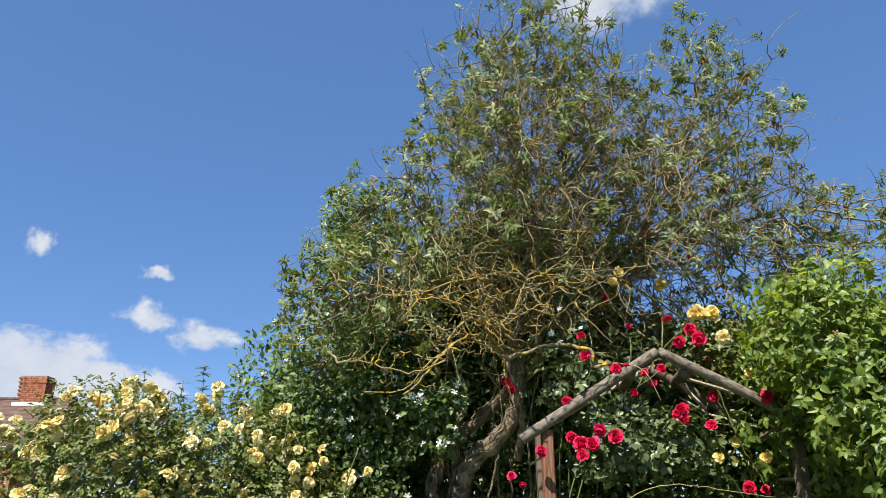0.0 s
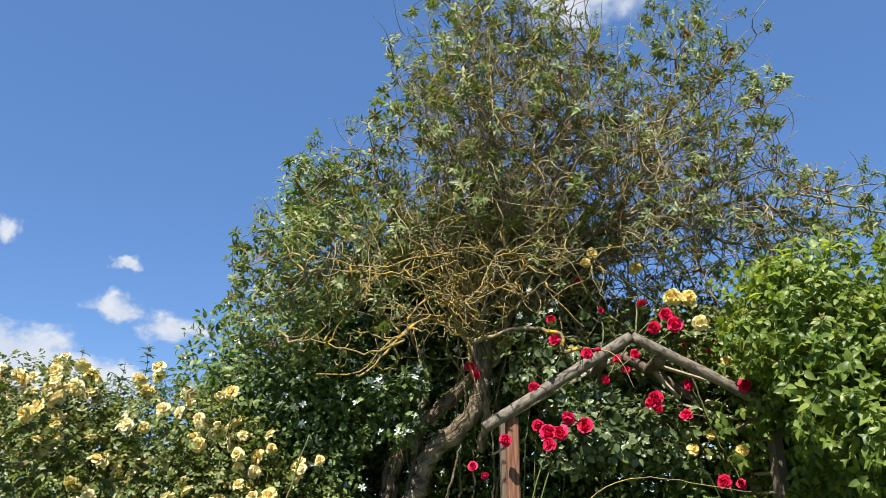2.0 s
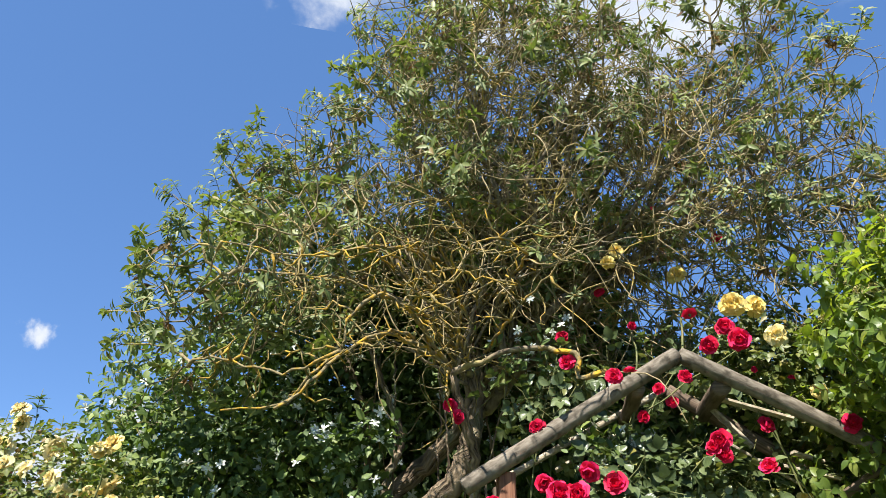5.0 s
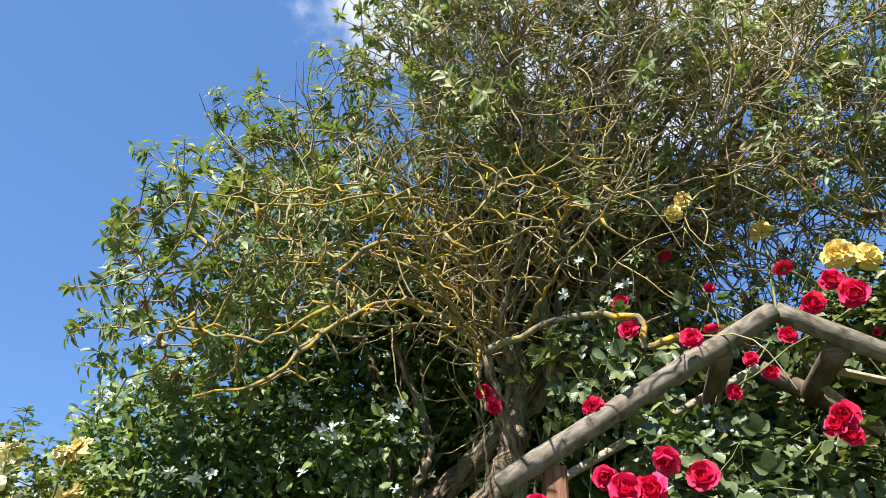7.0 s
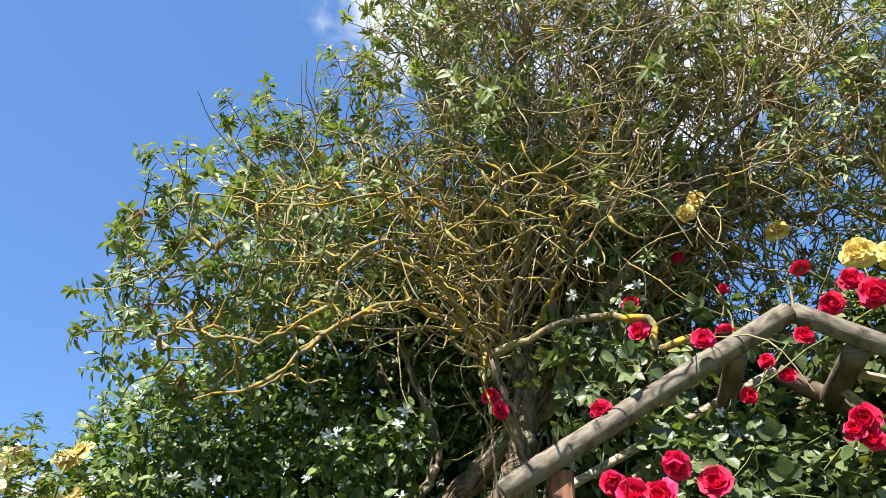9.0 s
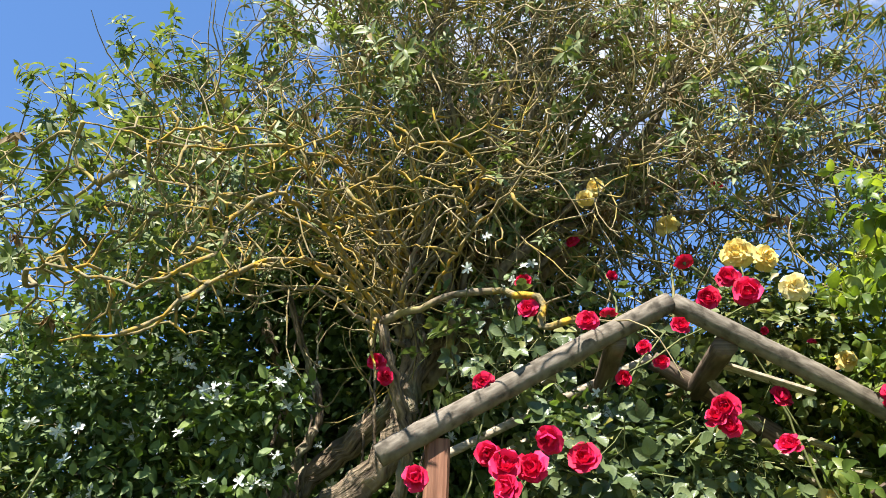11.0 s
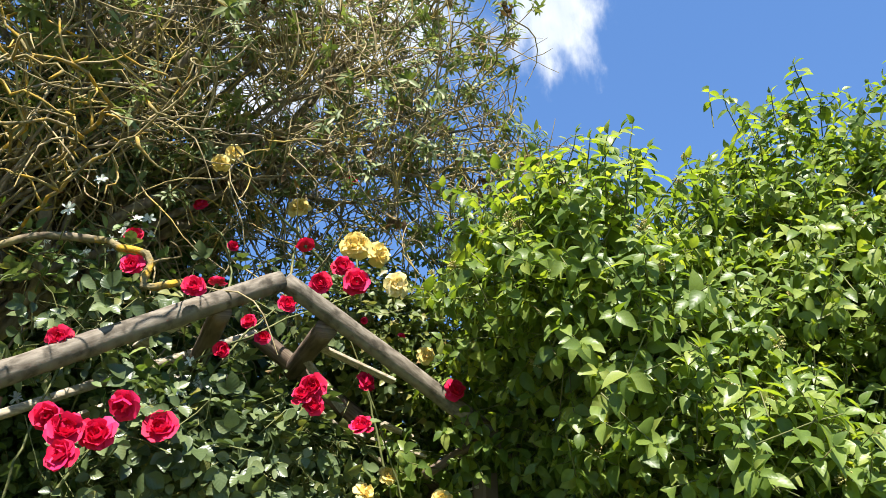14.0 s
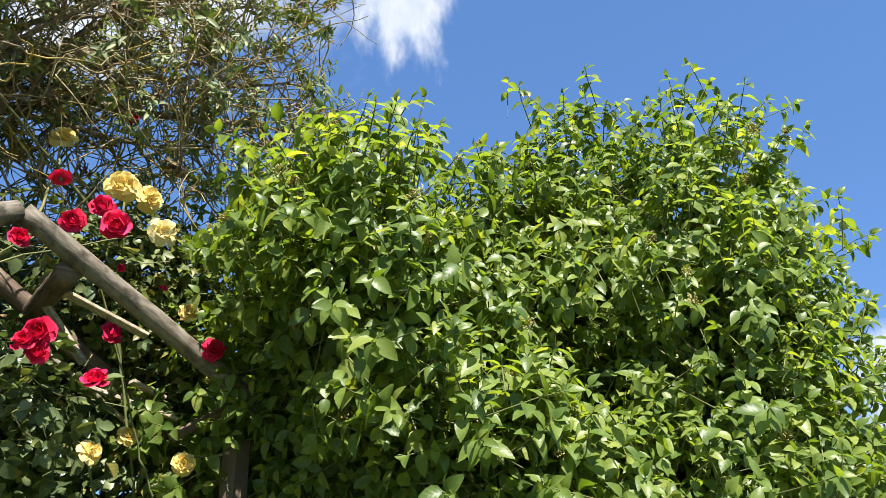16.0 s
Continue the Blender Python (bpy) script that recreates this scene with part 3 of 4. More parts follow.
def tree():
    root = thing("old_tree", (0.0, 4.2, 0), "old leaning tree with lichened boughs and narrow leaves", "tree")
    lines = [  # name, points, first and last radius, material
        ("trunk", [(0.05, 4.2, 0), (0.14, 4.15, 1.1), (0.30, 4.03, 1.78), (0.47, 3.95, 1.97), (0.59, 3.9, 2.13), (0.65, 3.9, 2.45), (0.62, 3.9, 2.9), (0.63, 3.88, 3.25)], 0.10, 0.026, "bark"),
        ("limb", [(-0.02, 4.3, 1.0), (0.10, 4.25, 1.75), (0.25, 4.2, 2.0), (0.47, 4.1, 2.20), (0.62, 4.03, 2.36), (0.78, 4.0, 2.65), (0.88, 3.95, 3.0), (1.15, 3.85, 3.45)], 0.088, 0.028, "bark"),
        ("limb", [(0.16, 4.2, 1.2), (0.235, 4.1, 1.93), (0.25, 4.1, 2.1), (0.31, 4.1, 2.24), (0.25, 4.1, 2.45), (0.1, 4.05, 2.8)], 0.04, 0.016, "bark"),
        ("limb", [(0.10, 4.45, 1.3), (0.06, 4.52, 2.0), (0.14, 4.5, 2.33), (0.02, 4.42, 2.7), (-0.3, 4.3, 3.2)], 0.05, 0.022, "bark"),
        ("limb", [(0.58, 4.1, 2.28), (1.0, 3.98, 2.72), (1.6, 3.9, 3.28), (1.95, 3.9, 3.42), (2.5, 3.72, 3.55)], 0.045, 0.018, "limb"),
        ("limb", [(0.61, 3.93, 3.15), (0.66, 3.82, 3.7), (0.7, 3.8, 4.3)], 0.036, 0.016, "limb"),
        ("limb", [(0.62, 3.98, 2.55), (0.35, 3.95, 3.0), (0.0, 3.95, 3.5), (-0.15, 4.0, 3.9)], 0.034, 0.016, "limb"),
        ("limb", [(0.88, 3.95, 2.95), (1.05, 3.8, 3.6), (1.3, 3.65, 4.1)], 0.03, 0.014, "limb"),
        ("limb", [(1.3, 3.93, 3.02), (1.65, 3.7, 3.6), (1.9, 3.55, 4.1)], 0.028, 0.013, "limb"),
        ("stem", [(0.62, 3.9, 1.85), (0.63, 3.72, 2.10), (0.57, 3.62, 2.28), (0.513, 3.554, 2.44)], 0.036, 0.024, "bark"),
        ("bough", [(0.513, 3.554, 2.44), (0.633, 3.5, 2.481), (0.76, 3.43, 2.51), (0.86, 3.38, 2.503)], 0.026, 0.021, "limb"),
        ("bough", [(0.86, 3.38, 2.503), (0.92, 3.35, 2.49), (0.975, 3.32, 2.47), (0.996, 3.31, 2.44), (0.995, 3.3, 2.35), (1.047, 3.27, 2.373), (1.135, 3.23, 2.362)], 0.022, 0.018, "lichen"),
        ("bough", [(0.513, 3.55, 2.44), (0.446, 3.5, 2.50), (0.32, 3.4, 2.535), (0.203, 3.3, 2.51), (0.103, 3.2, 2.42), (0.038, 3.15, 2.336), (-0.054, 3.12, 2.23), (-0.131, 3.1, 2.16)], 0.018, 0.010, "lichen"),
        ("bough", [(0.513, 3.55, 2.46), (0.42, 3.45, 2.56), (0.30, 3.25, 2.62), (0.20, 3.0, 2.55), (0.115, 2.965, 2.44), (0.112, 2.96, 2.36), (0.04, 2.95, 2.30), (-0.11, 3.05, 2.27), (-0.30, 3.1, 2.33), (-0.46, 3.2, 2.36)], 0.017, 0.006, "lichen"),
        ("bough", [(0.40, 3.58, 2.53), (0.29, 3.4, 2.57), (0.16, 3.28, 2.47), (0.03, 3.2, 2.37), (-0.13, 3.2, 2.20), (-0.26, 3.22, 2.19), (-0.36, 3.3, 2.2)], 0.014, 0.006, "lichen"),
        ("bough", [(0.61, 3.92, 3.0), (0.70, 3.6, 2.82), (0.74, 3.2, 2.70), (0.65, 3.15, 2.69), (0.56, 3.15, 2.64), (0.43, 3.08, 2.55), (0.3, 3.0, 2.62)], 0.017, 0.006, "lichen"),
        ("bough", [(0.72, 3.55, 2.82), (0.79, 3.2, 2.84), (0.68, 3.1, 2.86), (0.58, 3.08, 2.83), (0.48, 2.95, 2.62), (0.40, 2.9, 2.52)], 0.013, 0.005, "lichen"),
        ("bough", [(0.61, 3.9, 3.0), (0.45, 3.5, 2.95), (0.2, 3.2, 2.85), (-0.1, 3.1, 2.75), (-0.4, 3.1, 2.8)], 0.016, 0.005, "lichen"),
        ("bough", [(0.50, 3.55, 2.47), (0.49, 3.44, 2.30), (0.513, 3.389, 2.189)], 0.012, 0.007, "lichen"),
        ("bough", [(0.45, 3.62, 2.50), (0.33, 3.3, 2.66), (0.2, 3.0, 2.72), (0.05, 2.85, 2.66)], 0.012, 0.004, "lichen"),
        ("bough", [(0.66, 3.6, 2.55), (0.75, 3.3, 2.62), (0.9, 3.05, 2.75), (0.95, 2.95, 2.9)], 0.011, 0.004, "lichen"),
    ]
    for k in range(7):
        x = RNG.uniform(0.2, 0.85)
        y = RNG.uniform(3.85, 4.4)
        lines.append(("stem", [(x * 0.5, y + 0.1, 0.6), (x * 0.9 + RNG.normal(0, 0.05), y, 1.5), (x + RNG.normal(0, 0.07), y - 0.05, 2.1), (x + RNG.normal(0, 0.12), y - 0.1, 2.7)], RNG.uniform(0.010, 0.018), 0.006, "bark"))
    # arched boughs fanning from the fork, and upright limbs fanning from the trunk's head
    for k in range(30):
        foot = np.array((0.52, 3.57, 2.46)) + (0.1 * RNG.random(), 0.3 * RNG.random(), 0.35 * RNG.random())
        a = RNG.uniform(2.5, 5.6)
        ln, up = RNG.uniform(0.4, 0.95), RNG.uniform(0.15, 0.5)
        way = np.array((math.cos(a), 0.55 * math.sin(a), 0))
        lines.append(("bough", [foot, foot + way * ln * 0.25 + (0, 0, up * 0.55), foot + way * ln * 0.6 + (*RNG.normal(0, 0.05, 2), up), foot + way * ln + (*RNG.normal(0, 0.08, 2), up * RNG.uniform(0.7, 1.3))], RNG.uniform(0.011, 0.019), 0.005, "lichen" if a < 4.9 and k % 3 else "limb"))
    for k in range(36):
        foot = np.array((0.60, 3.86, 2.65)) + (RNG.uniform(-0.05, 0.35), RNG.uniform(-0.1, 0.1), RNG.uniform(-0.2, 0.5))
        end = np.array((0.75, 3.7, 4.2)) + RNG.normal(0, 1, 3).clip(-1.1, 1.1) * (0.48, 0.3, 0.5) if k % 3 else np.array((2.0, 3.6, 3.9)) + RNG.normal(0, 1, 3).clip(-1.2, 1.2) * (0.33, 0.25, 0.45)
        mid = foot * 0.5 + end * 0.5
        lines.append(("limb", [foot, foot * 0.75 + mid * 0.25 + RNG.normal(0, 0.05, 3), mid + RNG.normal(0, 0.10, 3), mid * 0.5 + end * 0.5 + RNG.normal(0, 0.09, 3), end], RNG.uniform(0.018, 0.032), 0.007, "limb"))
    starts = []
    for name, pts, r0, r1, mat in lines:
        p = smooth_line(pts, 0.045 if name == "bough" else 0.03, {"trunk": 0.005, "bough": 0.005}.get(name, 0.004))
        rr = np.linspace(r0, r1, len(p)) * (1 if name == "trunk" else 0.54 if name == "bough" else 0.72) * (1 + 0.06 * np.sin(np.linspace(0, 40, len(p)) + r0 * 90))
        if name == "bough":
            rr = rr * (1 + 0.12 * RNG.normal(0, 1, len(p)).clip(-1, 1.5))
        bt = Batch()
        ridge = 1 + 0.09 * RNG.normal(0, 1, (len(p), 26))
        ridge = (ridge + np.roll(ridge, 1, 0) + np.roll(ridge, 1, 1)) / 3 + 0.08 * np.sin(np.linspace(0, 2 * np.pi, 26, endpoint=False)[None] * 3 + 2.5 * np.sin(np.linspace(0, 14, len(p)))[:, None])
        tube(bt, p, rr, 10 if name == "bough" else 12 if r0 < 0.03 else 26, 0.05 if name == "bough" else 0.0, shape=None if name == "bough" or r0 < 0.03 else ridge)
        part(name, bt.mesh(name, M["lichen_bough" if mat == "lichen" else mat]), root, {"trunk": "fissured brown leaning trunk", "limb": "rough grey brown limb", "bough": "crooked bough crusted with yellow lichen" if mat == "lichen" else "crooked grey brown bough", "stem": ""}[name])
        keep = p[p[:, 2] > 2.3][::2]
        starts += list(keep)
    starts = np.array(starts)
    crown = [(0.72, 3.75, 4.0, 0.76, 0.75, 1.26, 4.4), (2.16, 3.6, 4.05, 0.48, 0.5, 0.95, 2.3), (1.6, 3.75, 3.5, 0.75, 0.6, 0.66, 2.4), (-0.2, 3.95, 3.3, 0.46, 0.5, 0.58, 1.8),
             (-0.58, 3.65, 2.78, 0.32, 0.34, 0.40, 1.2), (2.95, 3.75, 3.40, 0.52, 0.42, 0.38, 1.0), (-0.1, 3.5, 2.85, 0.42, 0.36, 0.36, 0.7), (2.2, 3.6, 3.1, 0.6, 0.5, 0.4, 0.8), (1.3, 3.95, 2.8, 0.7, 0.35, 0.4, 0.9), (1.5, 3.7, 4.25, 0.36, 0.4, 0.36, 0.8), (0.9, 3.7, 4.75, 0.55, 0.5, 0.36, 0.8)]
    targets, _ = clumped(crown, 760, 9, 0.075, 0.25)
    nodes, parent = grow(starts, targets, 0.055, 0.95, 0.075, 110, 0.30, 40000)
    kids = [[] for _ in nodes]
    for i, q in enumerate(parent):
        if q >= 0:
            kids[q].append(i)
    # ease the kinks between each node's parent and its children
    for _ in range(3):
        mean = np.array([(nodes[parent[i]] + sum(nodes[k] for k in kids[i])) / (1 + len(kids[i])) if parent[i] >= 0 and kids[i] else nodes[i] for i in range(len(nodes))])
        nodes = nodes * 0.5 + mean * 0.5
    rad = np.zeros(len(nodes))
    for i in range(len(nodes) - 1, -1, -1):
        s = sum(rad[k] ** 2.05 for k in kids[i])
        rad[i] = max(0.0024, s ** (1 / 2.05)) if s else 0.0024
    rad = np.minimum(rad, 0.019)
    chains, tips = [], []
    todo = [(i, None) for i in range(len(nodes)) if parent[i] < 0 and kids[i]]
    while todo:
        i, came = todo.pop()
        chain = [came, i] if came is not None else [i]
        while kids[i]:
            order = sorted(kids[i], key=lambda k: -rad[k])
            todo += [(k, i) for k in order[1:]]
            i = order[0]
            chain.append(i)
        if len(chain) > 1:
            r = rad[chain].copy()
            r[0] = r[min(1, len(r) - 1)]
            chains.append((nodes[chain], r))
            tips.append((nodes[chain[-1]], unit(nodes[chain[-1]] - nodes[chain[-2]])))
    chains.sort(key=lambda c: -c[1].max() * len(c[1]) ** 0.5)
    for p, r in chains[:280]:
        bt = Batch()
        tube(bt, p, r * (1 + 0.10 * RNG.normal(0, 1, len(r)).clip(-1, 1.5)), 7)
        part("branch", bt.mesh("branch", M["twig"]), root)
    bt = Batch()
    for p, r in chains[280:]:
        tube(bt, p, r, 5 if r.max() > 0.006 else 4, cap=False)
    part("branchwork", bt.mesh("branchwork", M["twig"]), root, "tangle of olive brown branches", kind="stuff")
    # bare wiry twigs inside the crown
    bt = Batch()
    heart = np.exp(-np.sum(((nodes - (0.95, 3.5, 3.2)) / (0.85, 0.9, 0.7)) ** 2, 1)) + np.exp(-np.sum(((nodes - (1.7, 3.6, 3.4)) / (0.8, 0.6, 0.6)) ** 2, 1)) + 1.2 * np.exp(-np.sum(((nodes - (0.75, 3.6, 4.1)) / (0.5, 0.6, 0.6)) ** 2, 1)) + 0.05
    heart = heart * np.where(nodes[:, 0] > -0.35, 1.0, 0.06)
    for i in RNG.choice(len(nodes), min(3500, len(nodes) // 2), replace=False, p=heart / heart.sum()):
        p = [nodes[i]]
        way = unit(RNG.normal(0, 1, 3) + (0, -0.3, 0.35))
        bend = RNG.normal(0, 0.16, 3)
        ln = RNG.uniform(0.03, 0.07)
        for _ in range(7):
            bend = bend * 0.6 + RNG.normal(0, 0.22, 3)
            way = unit(way + bend)
            p.append(p[-1] + way * ln)
        tube(bt, p, np.linspace(0.0040, 0.0014, 8), 4, cap=False)
    part("bare_twig_tangle", bt.mesh("bare_twig_tangle", M["dry_twig"]), root, "bare wiry lichened twigs", kind="stuff")
    # crooked lichened twigs low on the near side
    t2, _ = in_ellipsoids([(0.25, 3.1, 2.6, 0.6, 0.35, 0.28, 3), (0.65, 3.15, 2.75, 0.45, 0.35, 0.28, 2), (0.42, 3.45, 2.6, 0.25, 0.3, 0.2, 2), (-0.2, 3.2, 2.35, 0.4, 0.25, 0.2, 1)], 420, 0.0)
    low = starts[(starts[:, 1] < 3.7) & (starts[:, 2] < 2.95)]
    n2, p2 = grow(low, t2, 0.04, 0.6, 0.05, 46, 0.24, 3000)
    n2 = n2 + RNG.normal(0, 0.003, n2.shape)
    bt = Batch()
    kid2 = [[] for _ in n2]
    for i, q in enumerate(p2):
        if q >= 0:
            kid2[q].append(i)
    todo = [(i, None) for i in range(len(n2)) if p2[i] < 0 and kid2[i]]
    while todo:
        i, came = todo.pop()
        chain = [came, i] if came is not None else [i]
        while kid2[i]:
            todo += [(k, i) for k in kid2[i][1:]]
            i = kid2[i][0]
            chain.append(i)
        if len(chain) > 1:
            rr = np.linspace(0.0046, 0.0022, len(chain)) * RNG.uniform(0.7, 1.25)
            tube(bt, n2[chain], rr * (1 + 0.12 * RNG.normal(0, 1, len(chain)).clip(-1, 1.5)), 6, 0.08)
    part("lichened_twig_tangle", bt.mesh("lichened_twig_tangle", M["lichen"]), root, "crooked twigs crusted with yellow lichen", kind="stuff")
    # leaf whorls on the shoots
    narrow = leaf_shape(0.34, 0.18, 0.28, 2, 0.46)
    P, D, N, S = [], [], [], []
    shoots = Batch()
    for p, d in tips:
        low = p[1] < 3.6 and p[2] < 3.0 and p[0] > -0.35
        if RNG.random() < (0.66 if low else 0.30 if p[0] > 0.9 and p[2] < 3.9 else 0.05):
            continue
        for _ in range(1 + (RNG.random() < 0.75) + (RNG.random() < 0.4)):
            way = unit(d + RNG.normal(0, 0.5, 3) + (0, 0, 0.4))
            ln = RNG.uniform(0.05, 0.16)
            q = p + way * ln
            tube(shoots, [p, p + way * ln * 0.5 + RNG.normal(0, 0.006, 3), q], [0.0021, 0.0018, 0.0013], 3, cap=False)
            side = unit(np.cross(way, (0.3, 0.2, 0.9))); other = np.cross(way, side)
            full = RNG.uniform(0.75, 1.2) * (1.1 if p[0] < 0.1 else 1.0)
            for k in range(RNG.integers(8, 14)):
                a = k * 2.4 + RNG.normal(0, 0.3)
                s = 1 - 0.055 * k * RNG.uniform(0.6, 1.3)
                out = unit((math.cos(a) * side + math.sin(a) * other) * RNG.uniform(0.7, 1.1) + way * RNG.uniform(0.0, 0.7) + (0, 0, -0.12))
                P.append(p + way * ln * s); D.append(out); N.append(unit(way + RNG.normal(0, 0.25, 3) + (-0.05, -0.15, 0.4)))
                S.append(RNG.uniform(0.036, 0.058) * full)
    part("leafy_shoot", shoots.mesh("leafy_shoot", M["twig"]), root, "thin leafy shoots", kind="stuff")
    bt = Batch()
    scatter(bt, narrow, np.array(P), np.array(D), np.array(N), np.array(S))
    part("foliage", bt.mesh("foliage", M["willow_leaf"]), root, "narrow grey green leaves in whorls", kind="stuff")
    # withered clusters
    bt = Batch()
    P, D = [], []
    for i in RNG.choice(len(tips), 160):
        p, _ = tips[i]
        for _ in range(9):
            P.append(p + RNG.normal(0, 0.012, 3)); D.append(unit(RNG.normal(0, 0.5, 3) + (0, 0, -0.8)))
    scatter(bt, narrow, np.array(P), np.array(D), RNG.normal(0, 1, (len(P), 3)), RNG.uniform(0.03, 0.06, len(P)))
    part("withered_leaves", bt.mesh("withered_leaves", M["dead_leaf"]), root, "hanging brown withered leaves", kind="stuff")


tree()


# ---- flowers ----
def petal(width, cup, curl, k=4):
    """A rounded petal one unit long, cupped upwards."""
    v, uv = [], []
    for i in range(k):
        s = i / (k - 1)
        w = width * 0.5 * (0.35 + 0.65 * math.sin(math.pi * min(s * 0.62 + 0.05, 1)))
        if i == k - 1:
            w *= 0.72
        for j in range(3):
            t = j - 1
            v.append((s * math.cos(cup * s) - curl * s ** 4 * 0.2, t * w, s * math.sin(cup * s) * 0.9 - curl * s ** 4 * 0.35 + 0.22 * w * abs(t)))
            uv.append((s, j / 2))
    l, z = [], []
    for i in range(k - 1):
        for j in range(2):
            a = i * 3 + j
            l += [a, a + 3, a + 4, a + 1]; z.append(4)
    return np.array(v), l, z, np.array(uv)


def bloom_mesh(name, material, rings, seed):
    """A double rose, radius about one unit, opening to +x (so that it can be aimed)."""
    g = np.random.default_rng(seed)
    parts = []
    for count, length, cup, wide, rise, curl in rings:
        sh = petal(wide, cup, curl)
        for k in range(count):
            a = 360 * (k + 0.5 * g.random()) / count + 47 * length
            m = pose(0, 0, rise, 0, 0, a) @ pose(0.05, 0, 0, g.uniform(-22, 22), g.uniform(-18, 14), 0)
            m = m @ Matrix.Scale(length * g.uniform(0.9, 1.08), 4)
            parts.append((sh, pose(0, 0, 0, 0, 90, 0) @ m))
    bt = Batch()
    bt.add(*combine(parts))
    return bt.mesh(name, material)


DOUBLE = [(7, 1.0, 0.35, 1.0, 0.0, 0.7), (6, 0.85, 0.75, 0.95, 0.05, 0.45), (6, 0.66, 1.05, 0.85, 0.09, 0.2), (5, 0.48, 1.25, 0.75, 0.12, 0.0), (4, 0.32, 1.4, 0.7, 0.14, 0.0)]
LOOSE = [(9, 1.0, 0.15, 0.7, 0.0, 1.0), (8, 0.88, 0.5, 0.66, 0.04, 0.8), (7, 0.7, 0.85, 0.62, 0.08, 0.6), (5, 0.5, 1.1, 0.6, 0.1, 0.3)]


def petal_rings(rings, material):
    out = []
    for ring in rings:
        sheet = Batch()
        sheet.add(*petal(ring[3], ring[2], ring[5]))
        out.append((ring, sheet.mesh("petal", material)))
    return out


RED_PETALS = petal_rings(DOUBLE, M["red_petal"])
BUTTER_PETALS = petal_rings(LOOSE, M["strong_yellow"])
CREAM_PETALS = petal_rings(LOOSE, M["yellow_petal"])
cup = Batch()
tube(cup, [(-0.35, 0, 0), (-0.2, 0, 0), (-0.05, 0, 0), (0.04, 0, 0)], [0.03, 0.12, 0.17, 0.10], 8)
CALYX = cup.mesh("calyx", M["cane"])
YELLOW = [bloom_mesh("yellow_bloom", M["yellow_petal"], LOOSE, s) for s in (4, 5, 6, 7)]
STAR = bloom_mesh("white_flower", M["white_petal"], [(6, 1.0, 0.2, 0.40, 0.0, 0.5), (4, 0.7, 0.7, 0.34, 0.03, 0.2)], 12)


def blooms(root, meshes, spots, size, name="bloom", toward=(-0.25, -0.85, 0.45), spread=0.35):
    for i, p in enumerate(spots):
        d = unit(np.array(toward) + RNG.normal(0, spread, 3))
        s = (p[3] if len(p) > 3 else 1.0) * size * RNG.uniform(0.88, 1.12)
        part(name, meshes[i % len(meshes)], root, m=matrix_of(p[:3], d, RNG.normal(0, 1, 3), s))


def double_blooms(root, spots, size, rings):
    """Double roses with every petal on a green calyx."""
    for i, p in enumerate(spots):
        d = unit(np.array((-0.35, -0.85, 0.08)) + RNG.normal(0, 0.3, 3))
        s = (p[3] if len(p) > 3 else 1.0) * size * RNG.uniform(0.92, 1.15)
        base = part("bloom", CALYX, root, m=matrix_of(p[:3], d, RNG.normal(0, 1, 3), s))
        for (count, length, _, _, rise, _), me in rings:
            for k in range(count):
                a = 360 * (k + 0.5 * RNG.random()) / count + 47 * length
                ob = new("petal", me)
                ob.parent = base
                ob.matrix_basis = pose(0, 0, 0, 0, 90, 0) @ pose(0, 0, rise, 0, 0, a) @ pose(0.05, 0, 0, RNG.uniform(-18, 18), RNG.uniform(-16, 12), 0) @ Matrix.Scale(length * RNG.uniform(0.85, 1.1), 4)


def leaflets(width, count, rows=3, fold=0.24):
    """A compound rose leaf, about one unit long."""
    one = leaf_shape(width, fold, 0.12, rows)
    sh = [(one, pose(0.6, 0, 0, 8, 14, 0) @ Matrix.Scale(0.42, 4))]
    for k in range((count - 1) // 2):
        x = 0.55 - 0.32 * k
        for sgn in (-1, 1):
            sh.append((one, pose(x, 0, 0, (30 - 14 * k) * sgn, 10 - 22 * k, sgn * (58 + 10 * k)) @ Matrix.Scale(0.36 - 0.05 * k, 4)))
    return combine(sh)


def leaf_cloud(root, blobs, count, shape, size, material, name, label, shell=0.3, sky=0.6, singles=0, near=None, sideways=0.9, clear=()):
    """Leaves through a volume, turned outward and to the light; those nearest the path are parts of their own."""
    p, out = in_ellipsoids(blobs, count, shell)
    keep = p[:, 2] > 0.15
    for cx, cy, cz, cr in clear:
        keep &= np.linalg.norm(p - np.array((cx, cy, cz)), axis=1) > cr
    p, out = p[keep], out[keep]
    d = unit(RNG.normal(0, sideways, p.shape) + out * 0.6 - np.array((0, 0, 0.25)))
    n = unit(out * 0.7 + np.array((-0.1, -0.25, sky)) + RNG.normal(0, 0.35, p.shape))
    s = RNG.uniform(size * 0.65, size * 1.2, len(p))
    order = np.arange(len(p))
    if singles:
        order = np.argsort(np.linalg.norm(p - np.array(near), axis=1))
        one = Batch(); one.add(*shape)
        me = one.mesh("leaf", material)
        for i in order[:singles]:
            part("leaf", me, root, m=matrix_of(p[i], d[i], n[i], s[i]))
        order = order[singles:]
    bt = Batch()
    scatter(bt, shape, p[order], d[order], n[order], s[order])
    part(name, bt.mesh(name, material), root, label, kind="stuff")
    return p, out


def canes(root, lines, r0, r1, material, name="cane", label=""):
    for pts in lines:
        bt = Batch()
        p = smooth_line(pts, 0.05, 0.003)
        tube(bt, p, np.linspace(r0, r1, len(p)), 6)
        part(name, bt.mesh(name, M[material]), root, label)


